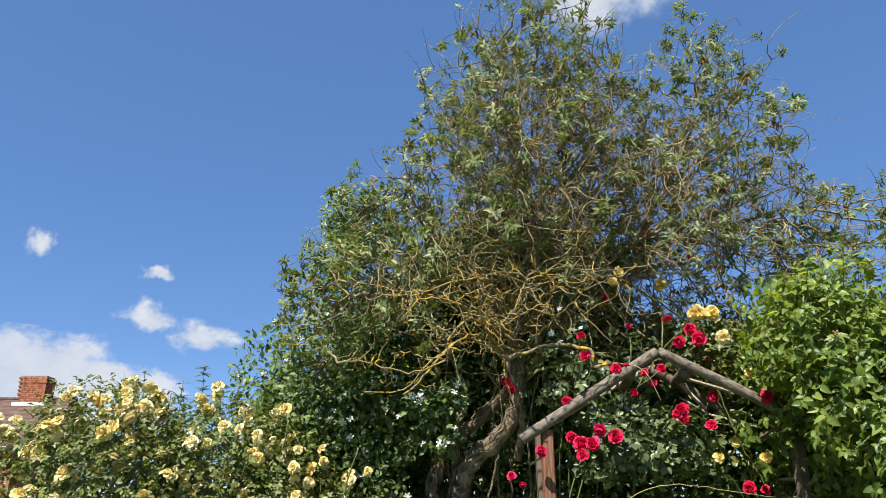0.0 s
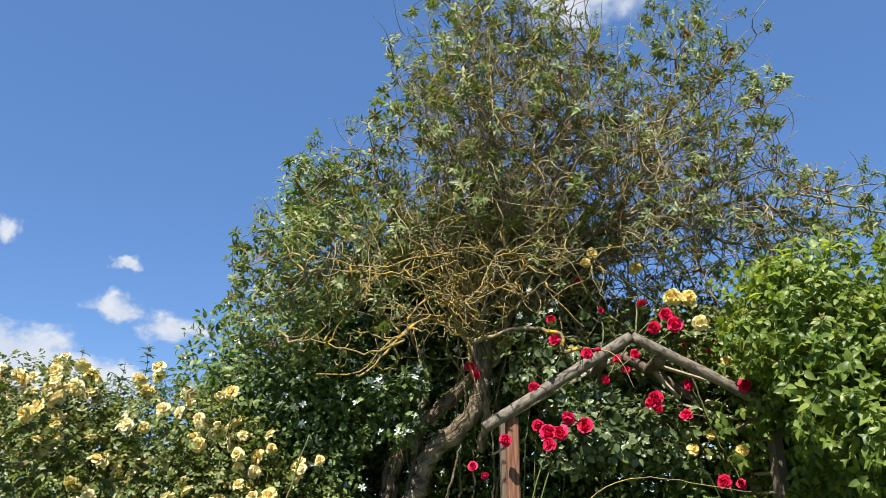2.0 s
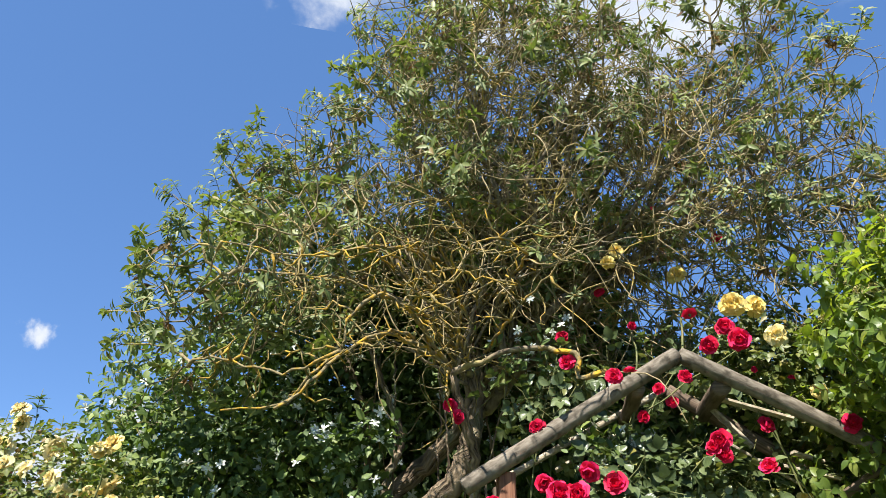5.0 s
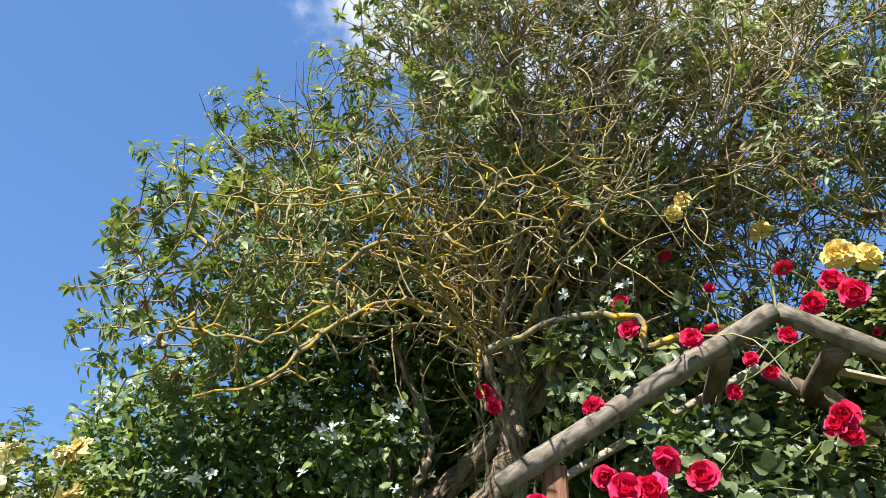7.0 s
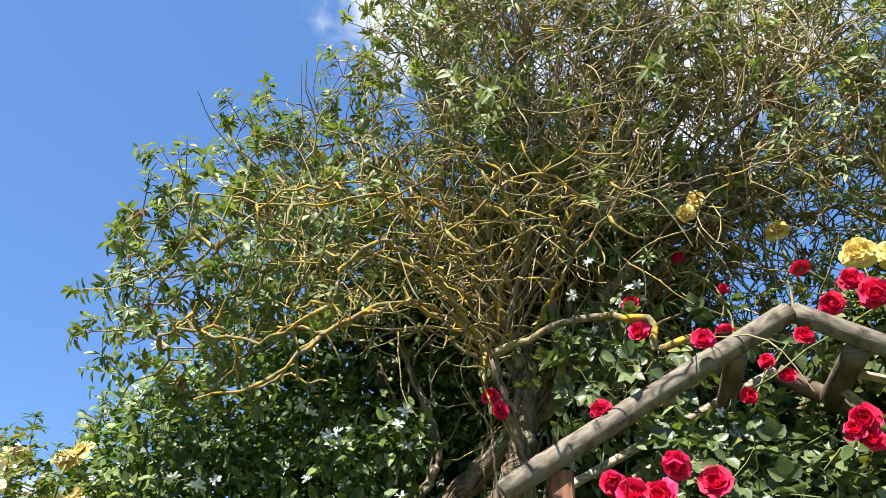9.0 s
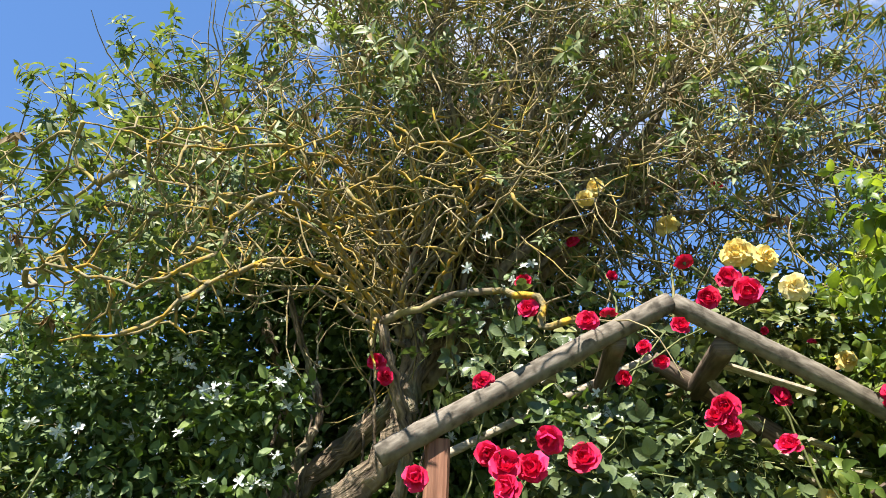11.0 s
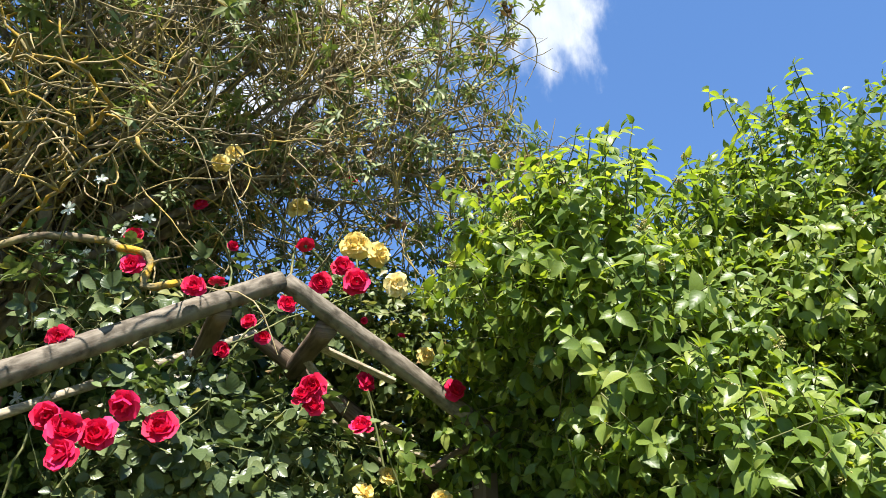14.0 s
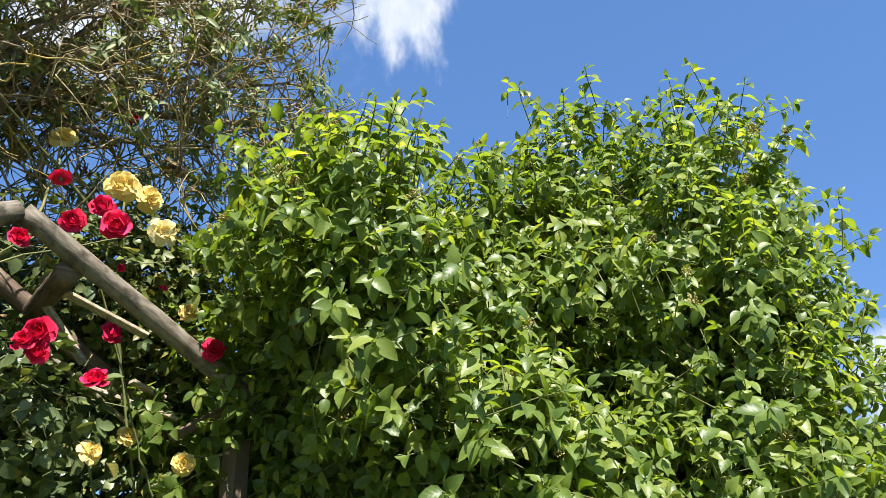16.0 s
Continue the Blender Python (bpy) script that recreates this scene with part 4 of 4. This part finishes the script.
def fine_twigs(root, p, out, count, material, ln=0.16, r=0.0022):
    bt = Batch()
    for i in RNG.choice(len(p), count):
        way = unit(out[i] + RNG.normal(0, 0.7, 3))
        q = p[i] - way * ln * RNG.uniform(0.6, 1.2)
        tube(bt, [q, (q + p[i]) / 2 + RNG.normal(0, 0.012, 3), p[i]], [r, r * 0.8, r * 0.5], 3, cap=False)
    part("twig_tangle", bt.mesh("twig_tangle", M[material]), root, "thin tangled twigs", kind="stuff")


# ---- white-flowered shrub behind the tree ----
def white_shrub():
    root = thing("white_flowering_shrub", (-0.3, 4.6, 0), "dense dark green shrub with starry white flowers", "shrub")
    blobs = [(-0.55, 4.4, 1.55, 0.85, 0.55, 1.4, 5), (0.35, 4.75, 1.7, 1.0, 0.4, 1.4, 4), (1.5, 4.7, 1.5, 1.0, 0.45, 1.4, 4), (2.7, 4.4, 1.2, 0.8, 0.5, 1.2, 2), (-0.4, 4.1, 1.6, 0.4, 0.3, 0.85, 1.3), (-0.75, 4.1, 1.6, 0.55, 0.3, 1.0, 2.0), (0.4, 4.9, 1.2, 1.6, 0.25, 1.2, 2.5), (-1.3, 4.5, 1.2, 0.6, 0.4, 1.1, 1.5), (0.3, 4.6, 2.6, 1.0, 0.35, 0.85, 3.5), (-0.5, 4.6, 3.2, 0.42, 0.3, 0.55, 1.1), (-0.62, 4.8, 3.85, 0.24, 0.2, 0.26, 0.22), (-0.3, 4.5, 3.75, 0.26, 0.22, 0.28, 0.22), (-1.12, 4.6, 2.45, 0.32, 0.28, 0.48, 0.4)]
    canes(root, [[(-0.4, 4.6, 0), (-0.5, 4.55, 1.2), (-0.7, 4.4, 2.4)], [(0.3, 4.8, 0), (0.4, 4.8, 1.2), (0.3, 4.7, 2.4)], [(-0.5, 4.65, 0), (-0.55, 4.65, 2.0), (-0.6, 4.7, 3.3), (-0.68, 4.85, 4.1)], [(-0.3, 4.6, 2.0), (-0.32, 4.55, 3.2), (-0.3, 4.5, 4.05)], [(1.4, 4.8, 0), (1.5, 4.75, 1.0), (1.7, 4.6, 2.2)], [(2.6, 4.5, 0), (2.7, 4.4, 1.0), (2.8, 4.3, 2.0)]], 0.022, 0.008, "limb", "stem")
    p, out = leaf_cloud(root, blobs, 52000, leaf_shape(0.52, 0.15, 0.15, 2), 0.056, M["shrub_leaf"], "leaves", "small dark oval leaves", 0.45, clear=((0.3, 3.95, 1.95, 0.36), (0.5, 3.85, 2.2, 0.34), (0.15, 4.05, 1.7, 0.28)))
    leaf_cloud(root, [(0.9, 5.2, 1.1, 2.4, 0.3, 1.35, 3), (1.6, 5.0, 1.4, 1.3, 0.25, 1.4, 2.5), (0.4, 4.95, 2.4, 1.1, 0.25, 0.9, 2.5), (-0.6, 4.8, 1.8, 0.8, 0.25, 1.0, 1.5), (1.7, 4.6, 2.4, 1.0, 0.3, 0.62, 3.0), (0.75, 4.65, 3.15, 0.95, 0.25, 0.7, 3.6), (2.7, 4.0, 1.6, 0.9, 0.3, 1.0, 2.4)], 54000, leaf_shape(0.62, 0.15, 0.15, 1), 0.085, M["shrub_leaf"], "back_leaves", "dense inner foliage", 0.0)
    fine_twigs(root, p, out, 2500, "twig")
    front = np.where((out[:, 1] < -0.1) & (p[:, 2] > 1.6) & (p[:, 0] < 1.6))[0]
    blooms(root, [STAR], [p[i] + out[i] * 0.03 for i in RNG.choice(front, 260, replace=False)], 0.03, "flower", (-0.1, -0.8, 0.5), 0.5)
    spray = [(0.02, 3.86, 2.2, 0.16, 0.1, 0.1, 2), (0.2, 3.82, 2.24, 0.12, 0.1, 0.12, 1), (0.1, 3.9, 2.0, 0.16, 0.1, 0.14, 1.4)]
    canes(root, [[(0.1, 4.5, 1.4), (0.06, 4.1, 1.95), (0.02, 3.86, 2.2)], [(0.3, 4.6, 1.4), (0.26, 4.1, 2.0), (0.2, 3.82, 2.26)], [(0.1, 4.5, 1.2), (0.1, 4.1, 1.75), (0.1, 3.9, 2.0)]], 0.005, 0.002, "twig", "twig")
    q, qo = leaf_cloud(root, spray, 520, leaf_shape(0.52, 0.15, 0.15, 2), 0.06, M["shrub_leaf"], "spray_leaf", "leaves on a flowering spray", 0.2)
    blooms(root, [STAR], [q[i] + (0, -0.03, 0.01) for i in RNG.choice(len(q), 30, replace=False)], 0.032, "flower", (-0.1, -0.85, 0.4), 0.35)


white_shrub()


# ---- yellow rose bush ----
def yellow_rose():
    root = thing("yellow_rose_bush", (-1.6, 3.6, 0), "yellow rose bush covered in pale double blooms", "rose bush")
    blobs = [(-1.2, 3.75, 1.4, 0.75, 0.45, 0.84, 3), (-1.92, 3.6, 1.5, 0.66, 0.45, 0.82, 3), (-0.55, 3.85, 1.05, 0.5, 0.35, 0.75, 1.5), (-2.7, 3.5, 0.9, 0.6, 0.45, 0.68, 2)]
    canes(root, [[(-1.6 + 0.1 * k, 3.6, 0), (-1.6 + 0.3 * k, 3.6, 1.0), (-1.65 + 0.42 * k, 3.5, 1.9 + 0.08 * (k % 3))] for k in range(-3, 4)], 0.012, 0.004, "cane")
    p, out = leaf_cloud(root, blobs, 12000, leaflets(0.68, 5, 1), 0.085, M["yellow_rose_leaf"], "leaves", "olive green rose leaves", 0.35)
    fine_twigs(root, p, out, 900, "cane", 0.2)
    front = np.where((out[:, 1] < 0.25) & (p[:, 2] > 1.35) & (out[:, 2] > -0.35) & (p[:, 0] > -2.9))[0]
    spots = [(-0.969, 3.46, 1.832), (-0.439, 3.66, 1.723), (-1.752, 3.3, 2.004)] + [p[i] + out[i] * 0.05 + RNG.normal(0, 0.045, 3) for i in RNG.choice(front, 118, replace=False) for _ in range(RNG.integers(1, 5))]
    blooms(root, YELLOW, [(*q[:3], RNG.uniform(0.7, 1.2)) for q in spots], 0.048, "bloom", (-0.1, -0.6, 0.6), 0.6)


yellow_rose()


# ---- grey-green shoots behind the yellow rose ----
def shoot_shrub():
    root = thing("buddleja_shrub", (-1.9, 4.4, 0), "grey green shrub with tall upright leafy shoots", "shrub")
    p, out = leaf_cloud(root, [(-1.95, 4.4, 1.45, 0.75, 0.3, 0.92, 1)], 5200, leaf_shape(0.3, 0.15, 0.25, 2), 0.075, M["buddleja_leaf"], "leaves", "grey green lance leaves", 0.4)
    fine_twigs(root, p, out, 300, "twig")
    lance = leaf_shape(0.3, 0.2, 0.3, 2)
    for x, top, y in ((-1.97, 2.50, 4.3), (-2.12, 2.46, 4.3), (-1.62, 2.58, 4.5), (-1.76, 2.47, 4.5), (-1.9, 2.36, 4.35), (-1.48, 2.44, 4.5)):
        bt = Batch()
        line = smooth_line([(x - 0.05, y, 1.5), (x, y, 2.0), (x + 0.02, y - 0.03, top)], 0.05, 0.004)
        tube(bt, line, np.linspace(0.006, 0.0015, len(line)), 5)
        stem = part("shoot", bt.mesh("shoot", M["cane"]), root)
        bt = Batch()
        P, D = [], []
        for k in range(80):
            s = RNG.uniform(0.35, 1)
            a = RNG.uniform(0, 6.28)
            P.append(line[int(s * (len(line) - 1))]); D.append((math.cos(a), math.sin(a), RNG.uniform(0.1, 0.9)))
        scatter(bt, lance, np.array(P), np.array(D), np.tile((0.1, -0.3, 1.0), (len(P), 1)), RNG.uniform(0.045, 0.085, len(P)))
        part("leaves", bt.mesh("leaves", M["buddleja_leaf"]), stem, kind="stuff")


shoot_shrub()


def low_shrub():
    root = thing("bright_green_shrub", (-2.55, 3.05, 0), "low bright green leafy shrub beside the yellow rose", "shrub")
    canes(root, [[(-2.55 + 0.1 * k, 3.05, 0), (-2.6 + 0.2 * k, 3.0, 0.8), (-2.65 + 0.25 * k, 2.95, 1.4)] for k in (-1, 0, 1)], 0.01, 0.004, "cane")
    leaf_cloud(root, [(-2.6, 3.05, 1.1, 0.45, 0.3, 0.58, 1)], 3200, leaf_shape(0.5, 0.15, 0.2, 2), 0.045, M["dogwood_leaf"], "leaves", "small bright green leaves", 0.3)


low_shrub()


# ---- red climbing rose on the arch ----
def red_rose():
    root = thing("red_climbing_rose", (0.8, 3.35, 0), "red climbing rose trained over the timber arch", "climbing rose")
    canes(root, [[(0.75, 3.4, 0), (0.78, 3.35, 1.4), (1.0, 3.3, 2.0), (1.35, 3.32, 2.3), (1.75, 3.35, 2.55)],
                 [(0.80, 3.45, 0), (0.85, 3.4, 1.5), (1.2, 3.4, 2.1), (1.5, 3.5, 2.5), (1.95, 3.6, 2.85)],
                 [(0.76, 3.42, 0), (0.78, 3.42, 1.6), (0.84, 3.45, 2.1), (0.97, 3.43, 2.55)],
                 [(1.2, 3.4, 2.1), (1.3, 3.5, 2.6), (1.22, 3.7, 2.89)],
                 [(1.5, 3.5, 2.5), (1.6, 3.65, 3.0), (1.55, 3.7, 3.33)], [(1.95, 3.6, 2.85), (1.9, 3.62, 3.0), (1.80, 3.62, 3.15)], [(2.05, 3.4, 0), (2.1, 3.4, 1.3), (1.85, 3.35, 1.95), (1.62, 3.3, 2.4)]], 0.006, 0.0025, "cane")
    canes(root, [[(0.78, 3.3, 1.2), (1.2, 3.15, 1.66), (1.9, 3.1, 1.62)]], 0.0035, 0.002, "twig")
    blobs = [(1.1, 3.38, 1.94, 0.36, 0.17, 0.2, 3), (1.42, 3.4, 1.97, 0.34, 0.18, 0.22, 3), (1.72, 3.5, 1.95, 0.3, 0.2, 0.26, 0.35), (0.95, 3.5, 2.3, 0.3, 0.25, 0.2, 1), (1.6, 3.6, 2.5, 0.4, 0.22, 0.18, 0.5), (1.9, 3.6, 2.3, 0.3, 0.25, 0.35, 1.2), (2.05, 3.7, 2.6, 0.3, 0.3, 0.25, 0.6)]
    p, out = leaf_cloud(root, blobs, 880, leaflets(0.76, 5, 3), 0.118, M["rose_leaf"], "leaves", "dull green rose leaves", 0.2, singles=220, near=(1.15, 3.1, 1.95), clear=((0.98, 3.2, 2.36, 0.13), (0.88, 3.3, 2.45, 0.12), (0.8, 3.35, 1.95, 0.15), (0.92, 3.38, 2.06, 0.13), (1.06, 3.36, 2.15, 0.13), (1.2, 3.38, 2.24, 0.12), (1.45, 3.35, 2.28, 0.16), (1.66, 3.42, 2.22, 0.17), (1.85, 3.4, 2.1, 0.17), (2.0, 3.4, 2.0, 0.16)))
    fine_twigs(root, p, out, 500, "cane", 0.2)
    spots = [(1.067, 3.17, 1.94), (0.965, 3.13, 1.977), (0.92, 3.12, 1.90), (0.85, 3.12, 1.90), (0.85, 3.08, 1.84), (0.81, 3.17, 1.94, 0.8), (0.63, 3.13, 1.86, 0.75)]
    double_blooms(root, spots, 0.045, RED_PETALS)
    spots = [(1.35, 3.13, 2.32, 0.9), (1.141, 3.12, 2.33, 0.8), (1.09, 3.15, 2.32, 0.85), (0.963, 3.34, 2.43), (0.97, 3.43, 2.57, 0.9), (1.29, 3.48, 2.65, 0.65), (1.51, 3.38, 2.67, 0.9), (1.55, 3.33, 2.52, 1.1)]
    double_blooms(root, spots, 0.038, RED_PETALS)
    spots = [(1.63, 3.33, 2.60, 1.15), (1.66, 3.28, 2.53, 1.25), (1.22, 3.26, 2.20, 0.8), (1.34, 3.26, 2.26, 0.8), (1.32, 3.33, 2.33, 0.8), (0.81, 3.22, 2.14, 0.85), (0.51, 3.58, 2.31), (0.54, 3.57, 2.26, 0.9)]
    double_blooms(root, spots, 0.038, RED_PETALS)
    spots = [(1.44, 3.12, 2.09, 1.1), (1.45, 3.12, 2.04, 0.9), (1.42, 3.13, 2.065, 0.9), (1.69, 3.26, 2.18, 0.9), (1.605, 3.13, 2.0), (1.963, 3.16, 2.17), (2.10, 3.48, 2.62, 0.5), (1.22, 3.68, 2.89, 0.8)]
    double_blooms(root, spots, 0.038, RED_PETALS)
    spots = [(1.54, 3.68, 3.34, 0.8), (1.80, 3.6, 3.16, 0.8), (1.80, 3.18, 1.67), (1.89, 3.18, 1.66, 0.9), (0.47, 3.18, 1.73, 0.8), (0.53, 3.18, 1.69, 0.7), (1.72, 3.33, 2.42, 0.4), (1.85, 3.3, 2.38, 0.4)]
    double_blooms(root, spots, 0.038, RED_PETALS)


red_rose()


def white_sprays():
    root = thing("white_clematis", (1.0, 3.7, 0), "white starry flowers scrambling through the rose arch", "climber")
    canes(root, [[(0.95, 3.7, 0), (1.0, 3.6, 1.3), (1.1, 3.42, 2.1), (1.25, 3.4, 2.2)], [(1.0, 3.72, 0), (0.9, 3.7, 1.6), (0.95, 3.6, 2.3), (0.9, 3.75, 3.0)]], 0.005, 0.002, "cane")
    spots = [np.array((1.12, 3.36, 2.10)) + RNG.normal(0, 1, 3).clip(-1.8, 1.8) * (0.10, 0.03, 0.06) for _ in range(16)]
    spots += [np.array((0.85, 3.55, 2.6)) + RNG.normal(0, 1, 3) * (0.16, 0.1, 0.10) for _ in range(16)] + [np.array((1.0, 3.7, 3.1)) + RNG.normal(0, 1, 3) * (0.35, 0.15, 0.25) for _ in range(16)]
    leaf_cloud(root, [(1.12, 3.36, 2.1, 0.2, 0.08, 0.12, 1), (0.85, 3.62, 2.55, 0.3, 0.12, 0.2, 1)], 260, leaf_shape(0.5, 0.15, 0.15, 2), 0.05, M["shrub_leaf"], "leaves", "small green leaves", 0.0)
    blooms(root, [STAR], spots, 0.022, "flower", (-0.2, -0.8, 0.4), 0.5)


white_sprays()


def yellow_climber():
    root = thing("yellow_climbing_rose", (2.0, 3.55, 0), "yellow climbing rose among red blooms on the arch", "climbing rose")
    canes(root, [[(2.0, 3.55, 0), (2.0, 3.5, 1.5), (1.85, 3.5, 2.2), (1.75, 3.45, 2.72)], [(1.95, 3.5, 0), (1.9, 3.4, 1.4), (1.68, 3.25, 1.82)], [(1.85, 3.5, 2.2), (1.75, 3.6, 2.7), (1.58, 3.64, 2.95)], [(1.75, 3.6, 2.7), (1.5, 3.55, 2.85), (1.25, 3.48, 2.98)]], 0.008, 0.003, "cane")
    p, out = leaf_cloud(root, [(1.95, 3.62, 2.5, 0.3, 0.18, 0.32, 3), (2.1, 3.6, 2.2, 0.2, 0.2, 0.5, 2), (1.8, 3.45, 1.8, 0.25, 0.12, 0.16, 0.08)], 1300, leaflets(0.7, 5, 1), 0.10, M["yellow_rose_leaf"], "leaves", "yellowish green rose leaves", 0.2, clear=((1.66, 3.42, 2.22, 0.2), (1.85, 3.4, 2.1, 0.2), (2.0, 3.4, 2.0, 0.18)))
    double_blooms(root, [(1.69, 3.35, 2.715, 1.15), (1.805, 3.38, 2.72, 1.05), (1.58, 3.62, 2.97), (1.25, 3.46, 3.0, 0.9), (1.2, 3.44, 2.93, 0.75), (1.65, 3.18, 1.83, 0.8), (1.92, 3.18, 1.83, 0.8), (1.85, 3.38, 1.93, 0.8), (1.95, 3.3, 2.33, 0.7)], 0.05, BUTTER_PETALS)
    double_blooms(root, [(1.782, 3.22, 2.528, 0.95)], 0.052, CREAM_PETALS)


yellow_climber()


# ---- dogwood ----
def dogwood():
    root = thing("dogwood_shrub", (2.7, 2.7, 0), "tall dogwood shrub with bright green oval leaves", "shrub")
    blobs = [(2.05, 2.6, 2.24, 0.27, 0.25, 0.43, 1.4), (2.42, 3.0, 1.9, 0.3, 0.25, 0.65, 1.3), (2.3, 3.4, 2.1, 0.24, 0.16, 0.58, 1.2), (2.55, 2.62, 1.78, 0.5, 0.42, 0.98, 3.0), (3.02, 2.38, 2.05, 0.46, 0.42, 1.18, 3.4), (2.95, 2.0, 1.75, 0.36, 0.35, 0.98, 1.8), (3.2, 1.96, 2.32, 0.26, 0.24, 0.86, 1.6),
             (3.7, 2.0, 1.65, 0.6, 0.6, 1.2, 2.8), (2.6, 2.2, 1.55, 0.42, 0.26, 0.42, 2.4), (3.1, 2.0, 1.5, 0.4, 0.3, 0.5, 1.5), (2.86, 2.5, 2.36, 0.34, 0.28, 0.55, 2.0), (3.35, 2.1, 2.28, 0.48, 0.3, 0.32, 1.6), (2.2, 2.33, 1.70, 0.22, 0.18, 0.2, 0.45), (2.55, 2.28, 1.84, 0.3, 0.2, 0.22, 1.1), (2.15, 2.98, 2.48, 0.2, 0.15, 0.24, 0.8), (2.26, 3.0, 2.15, 0.17, 0.14, 0.22, 0.5)]
    for k in range(9):
        a = k * 0.7
        x, y = 2.8 + 0.15 * math.cos(a), 2.6 + 0.12 * math.sin(a)
        bt = Batch()
        line = smooth_line([(x, y, 0), (x + 0.3 * math.cos(a), y + 0.2 * math.sin(a), 1.1), (x + 0.55 * math.cos(a), y + 0.3 * math.sin(a), 1.85 + 0.3 * math.sin(a * 2.1))], 0.06, 0.006)
        tube(bt, line, np.linspace(0.014, 0.004, len(line)), 8)
        part("stem", bt.mesh("stem", M["cane"]), root)
    leaf = leaf_shape(0.60, 0.20, 0.34, 4, 0.42)
    p, out = clumped(blobs, 1150, 9, 0.08, 0.4)
    keep = p[:, 2] > 0.4
    for cx, cy, cz, cr in ((2.45, 2.1, 2.0, 0.2), (1.9, 2.7, 1.5, 0.34), (1.8, 2.8, 1.55, 0.3), (1.72, 2.8, 1.98, 0.27), (1.95, 2.98, 1.95, 0.24), (1.6, 2.6, 2.0, 0.25)):
        keep &= np.linalg.norm(p - np.array((cx, cy, cz)), axis=1) > cr
    p, out = p[keep], out[keep]
    P, D, N, S, tops = [], [], [], [], []
    bt = Batch()
    for q, o in zip(p, out):
        way = unit(o * 0.9 + (0, 0, 0.3) + RNG.normal(0, 0.45, 3))
        ln = RNG.uniform(0.06, 0.13)
        a0 = RNG.uniform(0, 6.28)
        side = unit(np.cross(way, (0.2, 0.3, 0.9))); other = np.cross(way, side)
        tube(bt, [q - way * 0.08, q + way * ln * 0.5 + RNG.normal(0, 0.004, 3), q + way * ln], [0.0022, 0.0018, 0.0012], 4, cap=False)
        pairs = RNG.integers(2, 5)
        for k in range(pairs):
            s = (k + 0.75) / pairs
            a = a0 + k * 1.57 + RNG.normal(0, 0.2)
            for h in (0, math.pi):
                d = math.cos(a + h) * side + math.sin(a + h) * other
                d = unit(d * 0.9 + way * (0.1 + 0.4 * s) + np.array((0, 0, -0.38)))
                P.append(q + way * ln * s); D.append(d); N.append(unit(way * 0.6 + (-0.2, -0.3, 0.6) + RNG.normal(0, 0.25, 3)))
                S.append(RNG.uniform(0.042, 0.074) * (1.05 - 0.32 * s))
        for _ in range(2):
            P.append(q + way * ln); D.append(unit(way + RNG.normal(0, 0.35, 3))); N.append(unit(side + RNG.normal(0, 0.3, 3) + (-0.2, -0.3, 0.6))); S.append(RNG.uniform(0.022, 0.042))
        if RNG.random() < 0.035:
            tops.append((q + way * ln, way))
    part("twig_tangle", bt.mesh("twig_tangle", M["cane"]), root, "green shoots", kind="stuff")
    P, D, N, S = map(np.array, (P, D, N, S))
    order = np.argsort(np.linalg.norm(P - np.array((1.9, 2.2, 2.1)), axis=1))
    one = Batch(); one.add(*leaf)
    me = one.mesh("leaf", M["dogwood_leaf"])
    for i in order[:300]:
        part("leaf", me, root, m=matrix_of(P[i], D[i], N[i], S[i]))
    bt = Batch()
    o = order[300:]
    scatter(bt, leaf, P[o], D[o], N[o], S[o])
    part("leaves", bt.mesh("leaves", M["dogwood_leaf"]), root, "bright green veined oval leaves", kind="stuff")
    leaf_cloud(root, [(2.75, 2.9, 1.5, 0.5, 0.22, 0.95, 1), (3.4, 2.8, 1.8, 0.55, 0.25, 1.15, 1.4), (3.9, 2.4, 1.5, 0.45, 0.4, 0.95, 1), (3.4, 2.6, 2.2, 0.5, 0.3, 0.95, 1.2), (2.5, 2.8, 2.0, 0.35, 0.2, 0.55, 0.8), (3.75, 2.5, 2.1, 0.5, 0.35, 0.7, 1.4), (4.2, 2.2, 1.7, 0.4, 0.4, 0.8, 0.8)], 13000, leaf_shape(0.6, 0.15, 0.2, 2), 0.082, M["dogwood_leaf"], "inner_leaves", "shaded inner leaves", 0.0)
    # flower heads: flat clusters of short stalks with small buds
    bt = Batch()
    for _ in range(46):
        d = unit(RNG.normal(0, 0.6, 3) + (1.0, 0, 0))
        e = d * RNG.uniform(0.75, 1.0)
        tube(bt, [(0, 0, 0), e * 0.6, e], [0.03, 0.02, 0.02], 3, cap=False)
        tube(bt, [e, e + d * 0.08, e + d * 0.16], [0.05, 0.09, 0.02], 5)
    head = bt.mesh("flower_head", M["cyme"])
    for q, way in tops:
        part("flower_head", head, root, m=matrix_of(q, way, RNG.normal(0, 1, 3), RNG.uniform(0.02, 0.03)))


dogwood()
